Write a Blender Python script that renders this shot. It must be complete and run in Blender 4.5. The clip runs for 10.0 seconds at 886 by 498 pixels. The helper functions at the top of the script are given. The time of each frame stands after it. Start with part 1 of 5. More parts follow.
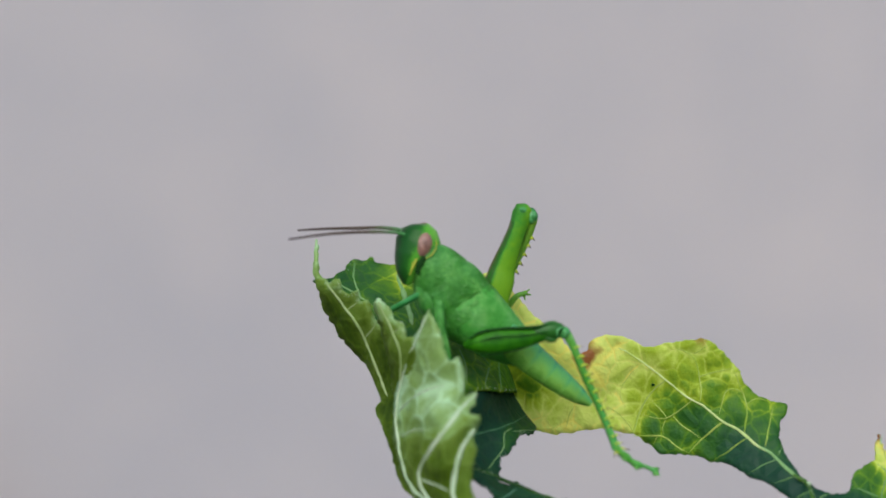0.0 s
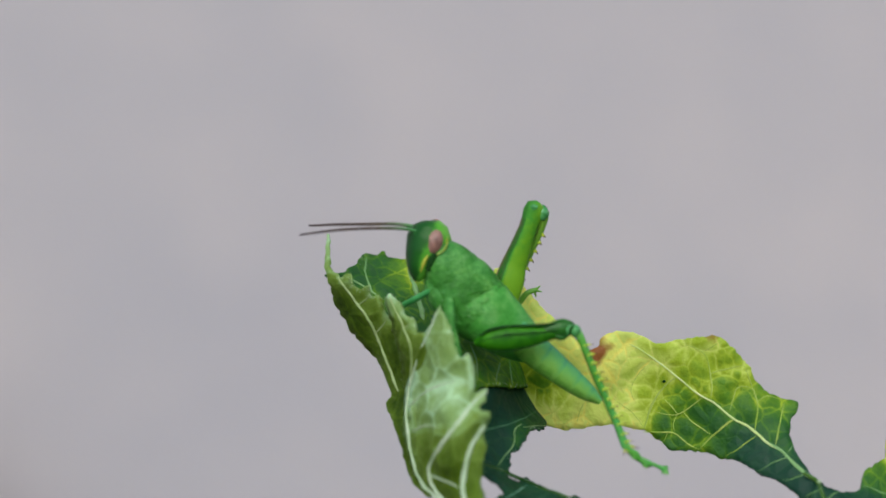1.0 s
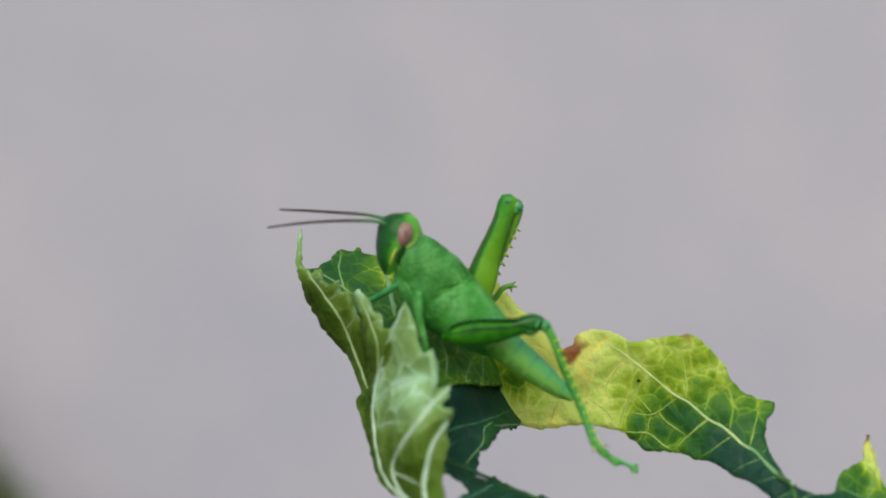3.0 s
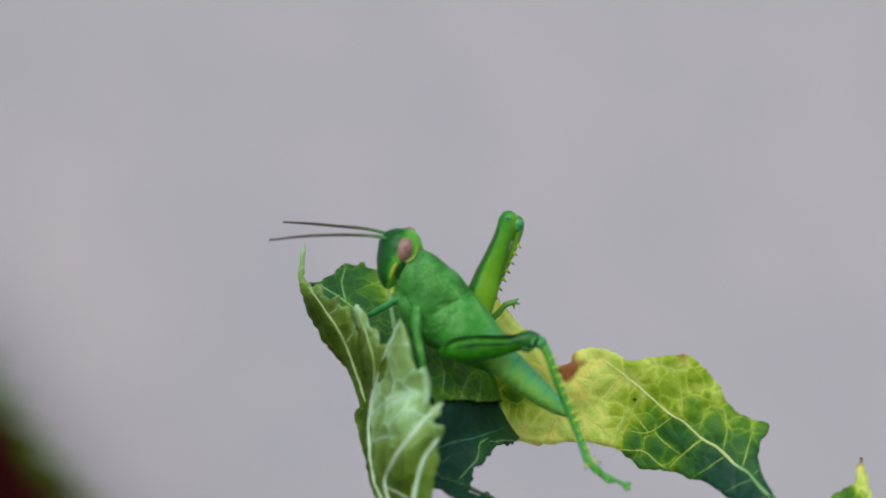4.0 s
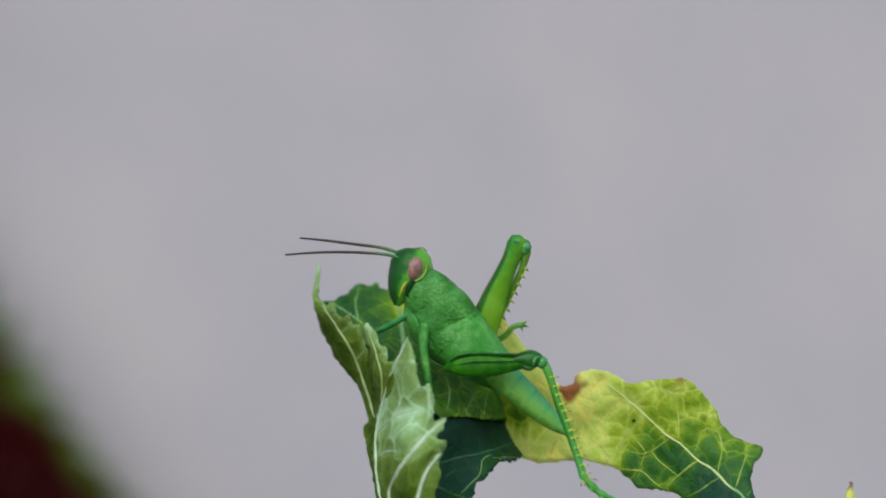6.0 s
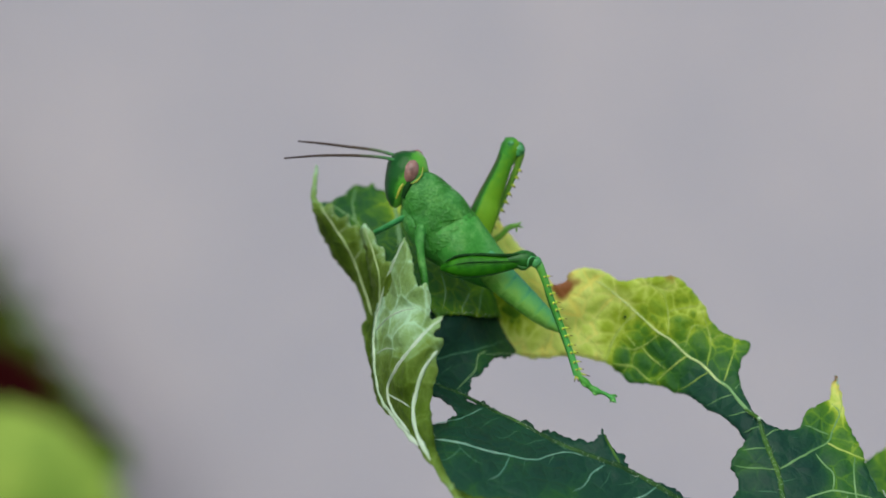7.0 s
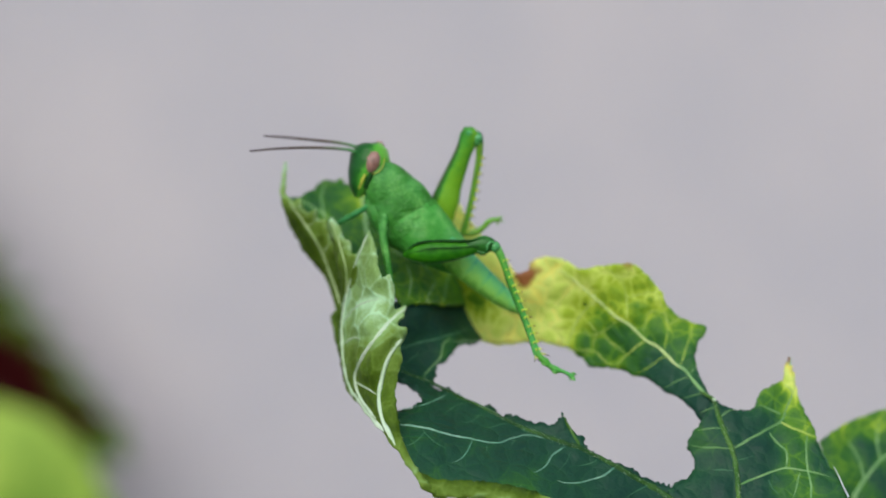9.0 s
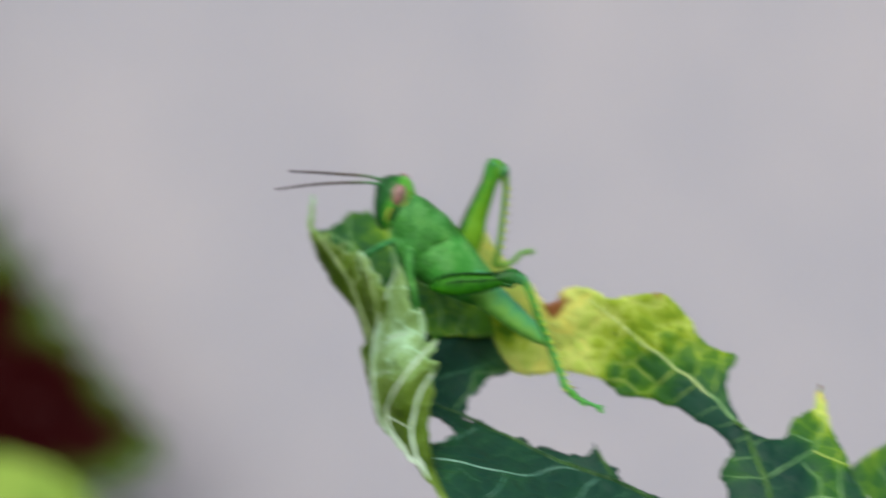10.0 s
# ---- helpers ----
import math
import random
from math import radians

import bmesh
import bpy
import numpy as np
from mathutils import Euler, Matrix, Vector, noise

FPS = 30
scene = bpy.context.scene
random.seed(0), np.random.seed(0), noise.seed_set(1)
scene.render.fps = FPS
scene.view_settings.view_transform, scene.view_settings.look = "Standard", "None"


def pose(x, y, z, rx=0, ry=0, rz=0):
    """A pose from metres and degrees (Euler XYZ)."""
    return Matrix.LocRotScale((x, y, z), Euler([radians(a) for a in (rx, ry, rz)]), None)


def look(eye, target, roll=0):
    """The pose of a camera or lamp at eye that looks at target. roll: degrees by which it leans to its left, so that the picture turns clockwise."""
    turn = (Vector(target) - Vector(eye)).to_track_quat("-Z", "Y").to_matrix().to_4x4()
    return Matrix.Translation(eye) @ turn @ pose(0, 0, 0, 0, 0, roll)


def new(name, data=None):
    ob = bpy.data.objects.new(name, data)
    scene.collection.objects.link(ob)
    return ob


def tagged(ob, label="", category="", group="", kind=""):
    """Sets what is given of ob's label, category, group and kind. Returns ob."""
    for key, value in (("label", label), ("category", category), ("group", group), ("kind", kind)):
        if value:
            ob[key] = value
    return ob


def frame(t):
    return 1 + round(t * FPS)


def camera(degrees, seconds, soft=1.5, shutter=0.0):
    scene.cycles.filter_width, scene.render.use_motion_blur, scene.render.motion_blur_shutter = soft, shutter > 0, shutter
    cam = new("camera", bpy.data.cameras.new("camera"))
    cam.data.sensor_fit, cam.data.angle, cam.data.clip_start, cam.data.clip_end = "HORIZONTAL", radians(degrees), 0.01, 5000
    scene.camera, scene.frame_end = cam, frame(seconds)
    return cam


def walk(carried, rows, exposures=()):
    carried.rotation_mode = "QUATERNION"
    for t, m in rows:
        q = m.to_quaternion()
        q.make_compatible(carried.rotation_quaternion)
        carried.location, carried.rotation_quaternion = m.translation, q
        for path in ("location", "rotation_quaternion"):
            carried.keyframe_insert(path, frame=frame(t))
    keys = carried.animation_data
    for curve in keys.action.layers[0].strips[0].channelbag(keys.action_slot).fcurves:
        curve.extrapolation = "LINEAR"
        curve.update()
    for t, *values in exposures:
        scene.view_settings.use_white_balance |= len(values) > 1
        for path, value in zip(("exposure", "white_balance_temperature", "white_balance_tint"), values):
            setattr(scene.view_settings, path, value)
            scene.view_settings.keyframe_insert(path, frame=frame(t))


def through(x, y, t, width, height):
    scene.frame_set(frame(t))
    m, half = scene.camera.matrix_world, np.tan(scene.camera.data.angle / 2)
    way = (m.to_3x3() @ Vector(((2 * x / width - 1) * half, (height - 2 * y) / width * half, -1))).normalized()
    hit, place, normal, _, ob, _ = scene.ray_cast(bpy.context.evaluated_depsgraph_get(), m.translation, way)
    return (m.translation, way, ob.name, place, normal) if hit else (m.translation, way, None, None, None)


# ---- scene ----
# Lengths of the small things are in millimetres, turned into metres by MM.
from mathutils.geometry import delaunay_2d_cdt

MM = 0.001
BASE = Vector((0.0, 0.0, 0.30))     # the middle of the leaf, above the ground

# ---- camera ----
cam = camera(24, 10.0, soft=1.7, shutter=0.6)
cam.data.dof.use_dof = True
cam.data.dof.focus_distance = 0.2165
cam.data.dof.aperture_fstop = 14.0
# seconds, x, y, height, yaw, pitch, roll
PATH = [
    (0, -0.02965, -0.20747, 0.29694, -6.551, 3.082, -1.814),
    (0.3, -0.02912, -0.20767, 0.29705, -6.418, 3.246, -1.845),
    (0.5, -0.02877, -0.20780, 0.29713, -6.197, 3.150, -1.731),
    (0.7, -0.02891, -0.20773, 0.29773, -6.322, 3.071, -1.697),
    (1, -0.02911, -0.20763, 0.29864, -6.079, 2.505, -1.447),
    (1.3, -0.02892, -0.20756, 0.29862, -6.218, 2.776, -1.680),
    (1.5, -0.02879, -0.20752, 0.29861, -6.236, 2.853, -1.733),
    (1.8, -0.02648, -0.20755, 0.29802, -5.945, 3.145, -1.733),
    (2, -0.02494, -0.20757, 0.29763, -4.915, 3.175, -1.525),
    (2.3, -0.02314, -0.20709, 0.29714, -4.676, 3.370, -1.267),
    (2.5, -0.02194, -0.20677, 0.29681, -4.680, 3.330, -1.318),
    (2.7, -0.02004, -0.20587, 0.29636, -4.431, 2.988, -1.244),
    (3.8, -0.01063, -0.20864, 0.29870, -1.617, 2.915, -0.200),
    (4, -0.00892, -0.20914, 0.29912, -1.427, 2.706, -0.034),
    (4.2, -0.00812, -0.20864, 0.29941, -1.623, 2.850, 0.079),
    (4.5, -0.00691, -0.20790, 0.29984, -0.690, 2.843, 0.689),
    (4.8, -0.00480, -0.21025, 0.29924, 0.176, 3.373, 1.039),
    (5, -0.00340, -0.21182, 0.29884, 0.647, 3.377, 1.151),
    (5.2, -0.00379, -0.21402, 0.29897, 1.082, 3.688, 1.390),
    (6.3, -0.00429, -0.21881, 0.29791, -0.162, 3.130, 1.247),
    (6.5, -0.00385, -0.22020, 0.29843, 0.085, 2.163, 0.974),
    (6.8, -0.00477, -0.22168, 0.29892, -0.309, 0.787, 0.849),
    (7, -0.00539, -0.22266, 0.29925, -0.372, 0.419, 0.966),
    (7.2, -0.00461, -0.22346, 0.29931, -0.438, 0.286, 0.916),
    (7.5, -0.00345, -0.22466, 0.29940, -0.334, 0.550, 0.680),
    (7.8, -0.00197, -0.22591, 0.30008, 0.098, 0.247, 0.458),
    (8, -0.00099, -0.22674, 0.30054, 0.254, 0.048, 0.199),
    (8.2, -0.00174, -0.22794, 0.30080, -0.406, 0.110, 0.340),
    (8.5, -0.00286, -0.22973, 0.30118, -1.108, -0.052, 0.025),
    (8.7, -0.00172, -0.23005, 0.30071, -1.090, 0.193, -0.416),
    (9, 0.00000, -0.23053, 0.30000, 0.001, -0.004, 0.015),
    (9.2, 0.00063, -0.22978, 0.30081, -0.312, -0.067, -0.215),
    (9.5, 0.00157, -0.22866, 0.30203, -0.913, -0.030, -0.813),
    (9.6, 0.00059, -0.22902, 0.30224, -1.326, 0.056, -0.787),
    (9.7, -0.00039, -0.22937, 0.30245, -1.465, 0.055, -0.761),
    (9.8, -0.00136, -0.22973, 0.30266, -1.082, 0.029, -0.735),
    (9.9, -0.00234, -0.23008, 0.30287, -0.724, -0.045, -0.709),
    (10, -0.00332, -0.23044, 0.30308, -0.019, 0.119, -0.683),
]
walk(cam, [(t, pose(x, y, z, 90 + p, 0, a) @ pose(0, 0, 0, 0, 0, r)) for t, x, y, z, a, p, r in PATH],
     [(0, 0.11, 6560, 10), (2.7, 0.11, 6560, 10), (4.0, 0.07, 6390, 10), (7.6, 0.02, 6390, 10), (8.5, 0.04, 6390, 10), (8.9, 0.26, 6490, 10), (10, 0.26, 6490, 10)])

# ---- light ----
world = bpy.data.worlds.new("sky")
scene.world = world
world.use_nodes = True
sky = world.node_tree.nodes.new("ShaderNodeTexSky")
sky.sky_type, sky.sun_disc = "NISHITA", False
sky.sun_elevation, sky.sun_rotation = radians(42), radians(196)
world.node_tree.links.new(sky.outputs[0], world.node_tree.nodes["Background"].inputs[0])
world.node_tree.nodes["Background"].inputs[1].default_value = 0.16
sun = new("sun", bpy.data.lights.new("sun", "SUN"))
sun.data.energy, sun.data.angle, sun.data.color = 2.0, radians(60), (1.0, 0.93, 0.87)
sun.matrix_world = look((-0.29, -1.0, 0.94), (0, 0, 0))


# ---- materials ----
class Nodes:
    """A small builder for node materials."""

    def __init__(self, name):
        self.mat = bpy.data.materials.new(name)
        self.mat.use_nodes = True
        self.tree = self.mat.node_tree
        self.bsdf = self.tree.nodes["Principled BSDF"]
        self.coord = self.tree.nodes.new("ShaderNodeTexCoord").outputs["Object"]

    def put(self, node, key, value):
        if hasattr(value, "links"):
            self.tree.links.new(value, node.inputs[key])
        else:
            node.inputs[key].default_value = value

    def math(self, op, a, b=0.0, clamp=False):
        n = self.tree.nodes.new("ShaderNodeMath")
        n.operation, n.use_clamp = op, clamp
        self.put(n, 0, a), self.put(n, 1, b)
        return n.outputs[0]

    def noise(self, scale, detail=3.0, rough=0.55, stretch=None):
        n = self.tree.nodes.new("ShaderNodeTexNoise")
        n.inputs["Scale"].default_value, n.inputs["Detail"].default_value, n.inputs["Roughness"].default_value = scale, detail, rough
        src = self.coord
        if stretch:
            m = self.tree.nodes.new("ShaderNodeMapping")
            m.inputs["Scale"].default_value = stretch
            self.tree.links.new(src, m.inputs[0])
            src = m.outputs[0]
        self.tree.links.new(src, n.inputs["Vector"])
        return n.outputs["Fac"]

    def cells(self, scale, wobble=0.0):
        """The distance to the edges of irregular cells."""
        n = self.tree.nodes.new("ShaderNodeTexVoronoi")
        n.feature = "DISTANCE_TO_EDGE"
        n.inputs["Scale"].default_value = scale
        src = self.coord
        if wobble:
            w = self.tree.nodes.new("ShaderNodeTexNoise")
            w.inputs["Scale"].default_value = scale * 0.8
            self.tree.links.new(src, w.inputs["Vector"])
            v = self.tree.nodes.new("ShaderNodeVectorMath")
            v.operation = "MULTIPLY_ADD"
            v.inputs[1].default_value = (wobble,) * 3
            self.tree.links.new(w.outputs["Color"], v.inputs[0])
            self.tree.links.new(src, v.inputs[2])
            src = v.outputs[0]
        self.tree.links.new(src, n.inputs["Vector"])
        return n.outputs["Distance"]

    def attr(self, name):
        n = self.tree.nodes.new("ShaderNodeAttribute")
        n.attribute_name = name
        return n.outputs["Fac"]

    def ramp(self, fac, stops):
        n = self.tree.nodes.new("ShaderNodeValToRGB")
        el = n.color_ramp.elements
        while len(el) < len(stops):
            el.new(0.5)
        for e, (p, c) in zip(el, stops):
            e.position, e.color = p, (*c, 1)
        self.put(n, 0, fac)
        return n.outputs[0]

    def mix(self, fac, a, b):
        n = self.tree.nodes.new("ShaderNodeMix")
        n.data_type = "RGBA"
        self.put(n, 0, fac)
        for key, c in ((6, a), (7, b)):
            self.put(n, key, (*c, 1) if isinstance(c, tuple) else c)
        return n.outputs[2]

    def bump(self, height, strength, distance):
        n = self.tree.nodes.new("ShaderNodeBump")
        n.inputs["Strength"].default_value, n.inputs["Distance"].default_value = strength, distance
        self.put(n, "Height", height)
        self.tree.links.new(n.outputs[0], self.bsdf.inputs["Normal"])

    def done(self, colour, rough=0.5, spec=0.5, glow_through=0.0):
        self.put(self.bsdf, "Base Color", (*colour, 1) if isinstance(colour, tuple) else colour)
        self.put(self.bsdf, "Roughness", rough)
        self.bsdf.inputs["Specular IOR Level"].default_value = spec
        if glow_through:
            t = self.tree.nodes.new("ShaderNodeBsdfTranslucent")
            self.put(t, 0, (*colour, 1) if isinstance(colour, tuple) else colour)
            m = self.tree.nodes.new("ShaderNodeMixShader")
            m.inputs[0].default_value = glow_through
            self.tree.links.new(self.bsdf.outputs[0], m.inputs[1])
            self.tree.links.new(t.outputs[0], m.inputs[2])
            self.tree.links.new(m.outputs[0], self.tree.nodes["Material Output"].inputs[0])
        return self.mat


def leaf_top_material():
    """The upper side: dark green to yellow by the ripeness 'tone', paler along the veins, brown where dead."""
    n = Nodes("leaf_top")
    net, fine = n.cells(430, 0.0013), n.cells(1150, 0.0008)
    tone = n.attr("tone")
    # how much the fine veins stand out: most where the blade is half ripe
    lively = n.math("MULTIPLY", n.math("MULTIPLY", tone, n.math("SUBTRACT", 1.12, tone)), n.math("ADD", 0.4, n.math("MULTIPLY", n.noise(260, 2), 1.2)))
    line = n.math("SUBTRACT", 1.0, n.math("MULTIPLY", net, 13.0, True), True)
    halo = n.math("SUBTRACT", 1.0, n.math("MULTIPLY", net, 3.6, True), True)
    thin = n.math("SUBTRACT", 1.0, n.math("MULTIPLY", fine, 9.0, True), True)
    patch = n.math("SUBTRACT", n.noise(520, 4, 0.6), 0.5)
    t = n.math("ADD", tone, n.math("MULTIPLY", patch, n.math("ADD", 0.1, n.math("MULTIPLY", lively, 0.75))))
    t = n.math("ADD", t, n.math("MULTIPLY", n.attr("rib"), n.math("ADD", 0.05, n.math("MULTIPLY", lively, 0.16))))
    t = n.math("ADD", t, n.math("MULTIPLY", line, n.math("ADD", 0.03, n.math("MULTIPLY", lively, 0.24))))
    t = n.math("ADD", t, n.math("MULTIPLY", halo, n.math("MULTIPLY", lively, 0.10)))
    t = n.math("ADD", t, n.math("MULTIPLY", thin, n.math("ADD", 0.02, n.math("MULTIPLY", lively, 0.05))), True)
    col = n.ramp(t, [(0.0, (0.010, 0.050, 0.036)), (0.2, (0.018, 0.090, 0.038)), (0.40, (0.042, 0.165, 0.022)), (0.55, (0.125, 0.30, 0.018)),
                     (0.70, (0.40, 0.56, 0.034)), (0.82, (0.60, 0.74, 0.12)), (0.91, (0.70, 0.79, 0.18)), (1.0, (0.85, 0.80, 0.16))])
    rust = n.math("MULTIPLY", n.math("SUBTRACT", n.math("ADD", n.attr("spot"), n.math("MULTIPLY", n.noise(500, 4), 0.5)), 0.72), 5.0, True)
    col = n.mix(rust, col, (0.31, 0.115, 0.03))
    dome = n.math("ADD", n.math("MULTIPLY", net, 1.6, True), n.math("MULTIPLY", fine, 0.35, True))
    n.bump(n.math("ADD", dome, n.math("ADD", n.math("MULTIPLY", n.noise(2600, 2), 0.25), n.math("MULTIPLY", n.noise(420, 3), 0.6))), 0.6, 0.0004)
    return n.done(col, n.math("ADD", 0.36, n.math("MULTIPLY", n.noise(700), 0.25)), 0.24, 0.34)


def leaf_under_material():
    """The under side: dark olive green where 'tone' is low, whitish and downy where it is high."""
    n = Nodes("leaf_under")
    net, fine = n.cells(330, 0.0013), n.cells(1000, 0.0008)
    line = n.math("SUBTRACT", 1.0, n.math("MULTIPLY", net, 10.0, True), True)
    thin = n.math("SUBTRACT", 1.0, n.math("MULTIPLY", fine, 7.0, True), True)
    t = n.math("ADD", n.attr("tone"), n.math("MULTIPLY", n.math("SUBTRACT", n.noise(340, 4), 0.5), 0.5))
    t = n.math("ADD", t, n.math("MULTIPLY", line, n.math("ADD", 0.08, n.math("MULTIPLY", n.attr("tone"), 0.12))))
    t = n.math("ADD", t, n.math("ADD", n.math("MULTIPLY", thin, 0.05), n.math("MULTIPLY", n.attr("rib"), 0.22)), True)
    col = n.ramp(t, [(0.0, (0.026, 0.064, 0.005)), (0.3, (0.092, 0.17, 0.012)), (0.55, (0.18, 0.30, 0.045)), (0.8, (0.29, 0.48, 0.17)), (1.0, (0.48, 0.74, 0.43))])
    n.bump(n.math("ADD", n.math("MULTIPLY", net, -1.1), n.math("ADD", n.math("MULTIPLY", n.noise(2200, 2), 0.3), n.math("MULTIPLY", n.noise(300, 3), 0.9))), 0.9, 0.0005)
    return n.done(col, n.math("ADD", 0.48, n.math("MULTIPLY", n.noise(600), 0.2)), 0.13, 0.3)


def speckled(name, dark, light, scale, rough, spec=0.5, bump=0.3, through=0.0):
    """A horny or fleshy skin of two close colours with fine pits."""
    n = Nodes(name)
    big, fine = n.noise(scale * 0.25, 3), n.noise(scale, 4)
    f = n.math("ADD", n.math("MULTIPLY", big, 0.6), n.math("MULTIPLY", fine, 0.4))
    col = n.ramp(f, [(0.36, dark), (0.64, light)])
    n.bump(n.noise(scale * 1.6, 2), bump, 0.00015)
    return n.done(col, rough, spec, through)


def shell_material(name, low, middle, high, relief):
    """The trunk's skin: wrinkled across and pitted, grass green with bluish and paler fields and painted highlights on
    the wrinkles.
    """
    n = Nodes(name)
    fine, mid = n.noise(2600, 4, 0.65), n.noise(520, 3)
    folds = n.noise(1700, 3, 0.6, (0.8, 1.0, 1.15))
    col = n.ramp(n.math("ADD", n.math("MULTIPLY", fine, 0.35), n.math("MULTIPLY", mid, 0.65)), [(0.32, low), (0.5, middle), (0.66, high)])
    blue = n.math("MULTIPLY", n.math("SUBTRACT", n.noise(260, 2), 0.48), 4.0, True)
    col = n.mix(n.math("MULTIPLY", blue, 0.4), col, (0.04, 0.28, 0.09))
    # Highlights on the fold crests, mixed into the colour as light flecks.
    fold_glint = n.math("MULTIPLY", n.math("MULTIPLY", n.math("SUBTRACT", folds, 0.56), 7.0, True), n.math("MULTIPLY", n.math("SUBTRACT", n.noise(330, 2), 0.42), 5.0, True))
    col = n.mix(n.math("MULTIPLY", fold_glint, 0.4), col, (0.26, 0.58, 0.20))
    n.bump(n.math("ADD", n.math("MULTIPLY", n.noise(3600, 3), 0.6), n.math("ADD", n.math("MULTIPLY", folds, 1.1), n.math("MULTIPLY", n.noise(600, 2), 0.7))), relief, 0.00032)
    return n.done(col, n.math("ADD", 0.34, n.math("MULTIPLY", fine, 0.25)), 0.34, 0.26)


def belly_material():
    """The soft hind body: light green, mottled, bluish along the back ('tone' high), darker at the joints ('tone' low)."""
    n = Nodes("abdomen_green")
    mott = n.math("ADD", n.math("MULTIPLY", n.noise(1500, 4, 0.65), 0.6), n.math("MULTIPLY", n.noise(500, 2), 0.4))
    t = n.math("ADD", n.attr("tone"), n.math("MULTIPLY", n.math("SUBTRACT", mott, 0.5), 0.8), True)
    # Low stops are brighter: bounced light on the under side, put into the colour.
    col = n.ramp(t, [(0.0, (0.16, 0.50, 0.06)), (0.25, (0.32, 0.72, 0.13)), (0.5, (0.24, 0.68, 0.16)), (0.75, (0.16, 0.60, 0.21)), (1.0, (0.08, 0.43, 0.22))])
    n.bump(n.noise(2200, 3), 0.5, 0.0002)
    return n.done(col, 0.4, 0.25, 0.32)


def toned(name, stops, rough, spec=0.5, scale=1500, through=0.0):
    """A skin whose colour runs along the part by its 'tone'."""
    n = Nodes(name)
    t = n.math("ADD", n.attr("tone"), n.math("MULTIPLY", n.math("SUBTRACT", n.noise(scale, 3), 0.5), 0.35), True)
    n.bump(n.noise(scale * 1.5, 2), 0.3, 0.00012)
    return n.done(n.ramp(t, stops), rough, spec, through)


def wall_material():
    n = Nodes("painted_wall")
    f = n.math("ADD", n.math("MULTIPLY", n.noise(2.6, 2), 0.7), n.math("MULTIPLY", n.noise(14, 4), 0.4))
    col = n.ramp(f, [(0.3, (0.368, 0.366, 0.392)), (0.7, (0.472, 0.442, 0.438))])
    n.bump(n.noise(300, 4), 0.4, 0.001)
    return n.done(col, 0.85, 0.2)


def ground_material():
    n = Nodes("bare_soil")
    f = n.math("ADD", n.math("MULTIPLY", n.noise(6, 4), 0.5), n.math("MULTIPLY", n.noise(90, 5), 0.5))
    col = n.ramp(f, [(0.3, (0.07, 0.055, 0.042)), (0.7, (0.16, 0.13, 0.10))])
    n.bump(n.noise(120, 5), 0.8, 0.01)
    return n.done(col, 0.9, 0.2)


TOP, UNDER = leaf_top_material(), leaf_under_material()
VEIN_PALE = speckled("vein_pale", (0.36, 0.53, 0.28), (0.64, 0.77, 0.58), 420, 0.42, through=0.1)
VEIN_FADED = speckled("vein_faded", (0.20, 0.32, 0.08), (0.42, 0.54, 0.26), 420, 0.5, 0.2, through=0.1)
VEIN_CREAM = speckled("vein_cream", (0.36, 0.52, 0.12), (0.58, 0.69, 0.32), 500, 0.5, 0.3)
VEIN_YELLOW = speckled("vein_yellow", (0.26, 0.42, 0.045), (0.46, 0.58, 0.14), 420, 0.55, 0.2)
VEIN_GREEN = speckled("vein_green", (0.10, 0.26, 0.07), (0.24, 0.43, 0.16), 500, 0.5, 0.3)
VEIN_OLIVE = speckled("vein_olive", (0.028, 0.10, 0.012), (0.085, 0.19, 0.028), 500, 0.55, 0.15)
VEIN_DARK = speckled("vein_dark", (0.008, 0.042, 0.010), (0.04, 0.115, 0.02), 900, 0.6, 0.12)
VEIN_THIN = speckled("vein_thin", (0.025, 0.11, 0.055), (0.075, 0.21, 0.10), 700, 0.55, 0.2)
VEIN_MINT = speckled("vein_mint", (0.07, 0.24, 0.14), (0.24, 0.44, 0.31), 700, 0.5, 0.3)
BRISTLE = speckled("bristle", (0.25, 0.42, 0.25), (0.40, 0.56, 0.38), 700, 0.5, 0.3)
STRAND = speckled("strand_white", (0.55, 0.60, 0.60), (0.80, 0.84, 0.84), 1200, 0.2, 0.6, 0.6, 0.2)
STEM = speckled("stem_green", (0.06, 0.13, 0.03), (0.12, 0.22, 0.05), 300, 0.5)
SHELL = shell_material("green_shell", (0.026, 0.18, 0.015), (0.056, 0.30, 0.033), (0.17, 0.51, 0.095), 0.6)
FLANK = shell_material("green_flank", (0.042, 0.29, 0.030), (0.082, 0.42, 0.056), (0.19, 0.57, 0.12), 0.35)
HEAD = toned("head_green", [(0.0, (0.15, 0.46, 0.05)), (0.42, (0.08, 0.34, 0.03)), (0.58, (0.014, 0.11, 0.012)), (1.0, (0.006, 0.055, 0.010))], 0.34, 0.18)
BELLY = belly_material()
FEMUR = speckled("thigh_green", (0.014, 0.125, 0.003), (0.045, 0.25, 0.006), 1100, 0.45, 0.16, through=0.12)
KNEE = toned("knee_dark_green", [(0.0, (0.012, 0.08, 0.008)), (0.5, (0.02, 0.13, 0.014)), (1.0, (0.016, 0.10, 0.014))], 0.36, 0.25)
JOINT = speckled("joint_green", (0.022, 0.19, 0.035), (0.11, 0.42, 0.13), 1900, 0.26, 0.5, 0.4)
RIDGE = speckled("dark_ridge", (0.006, 0.038, 0.006), (0.014, 0.07, 0.01), 1500, 0.7, 0.12)
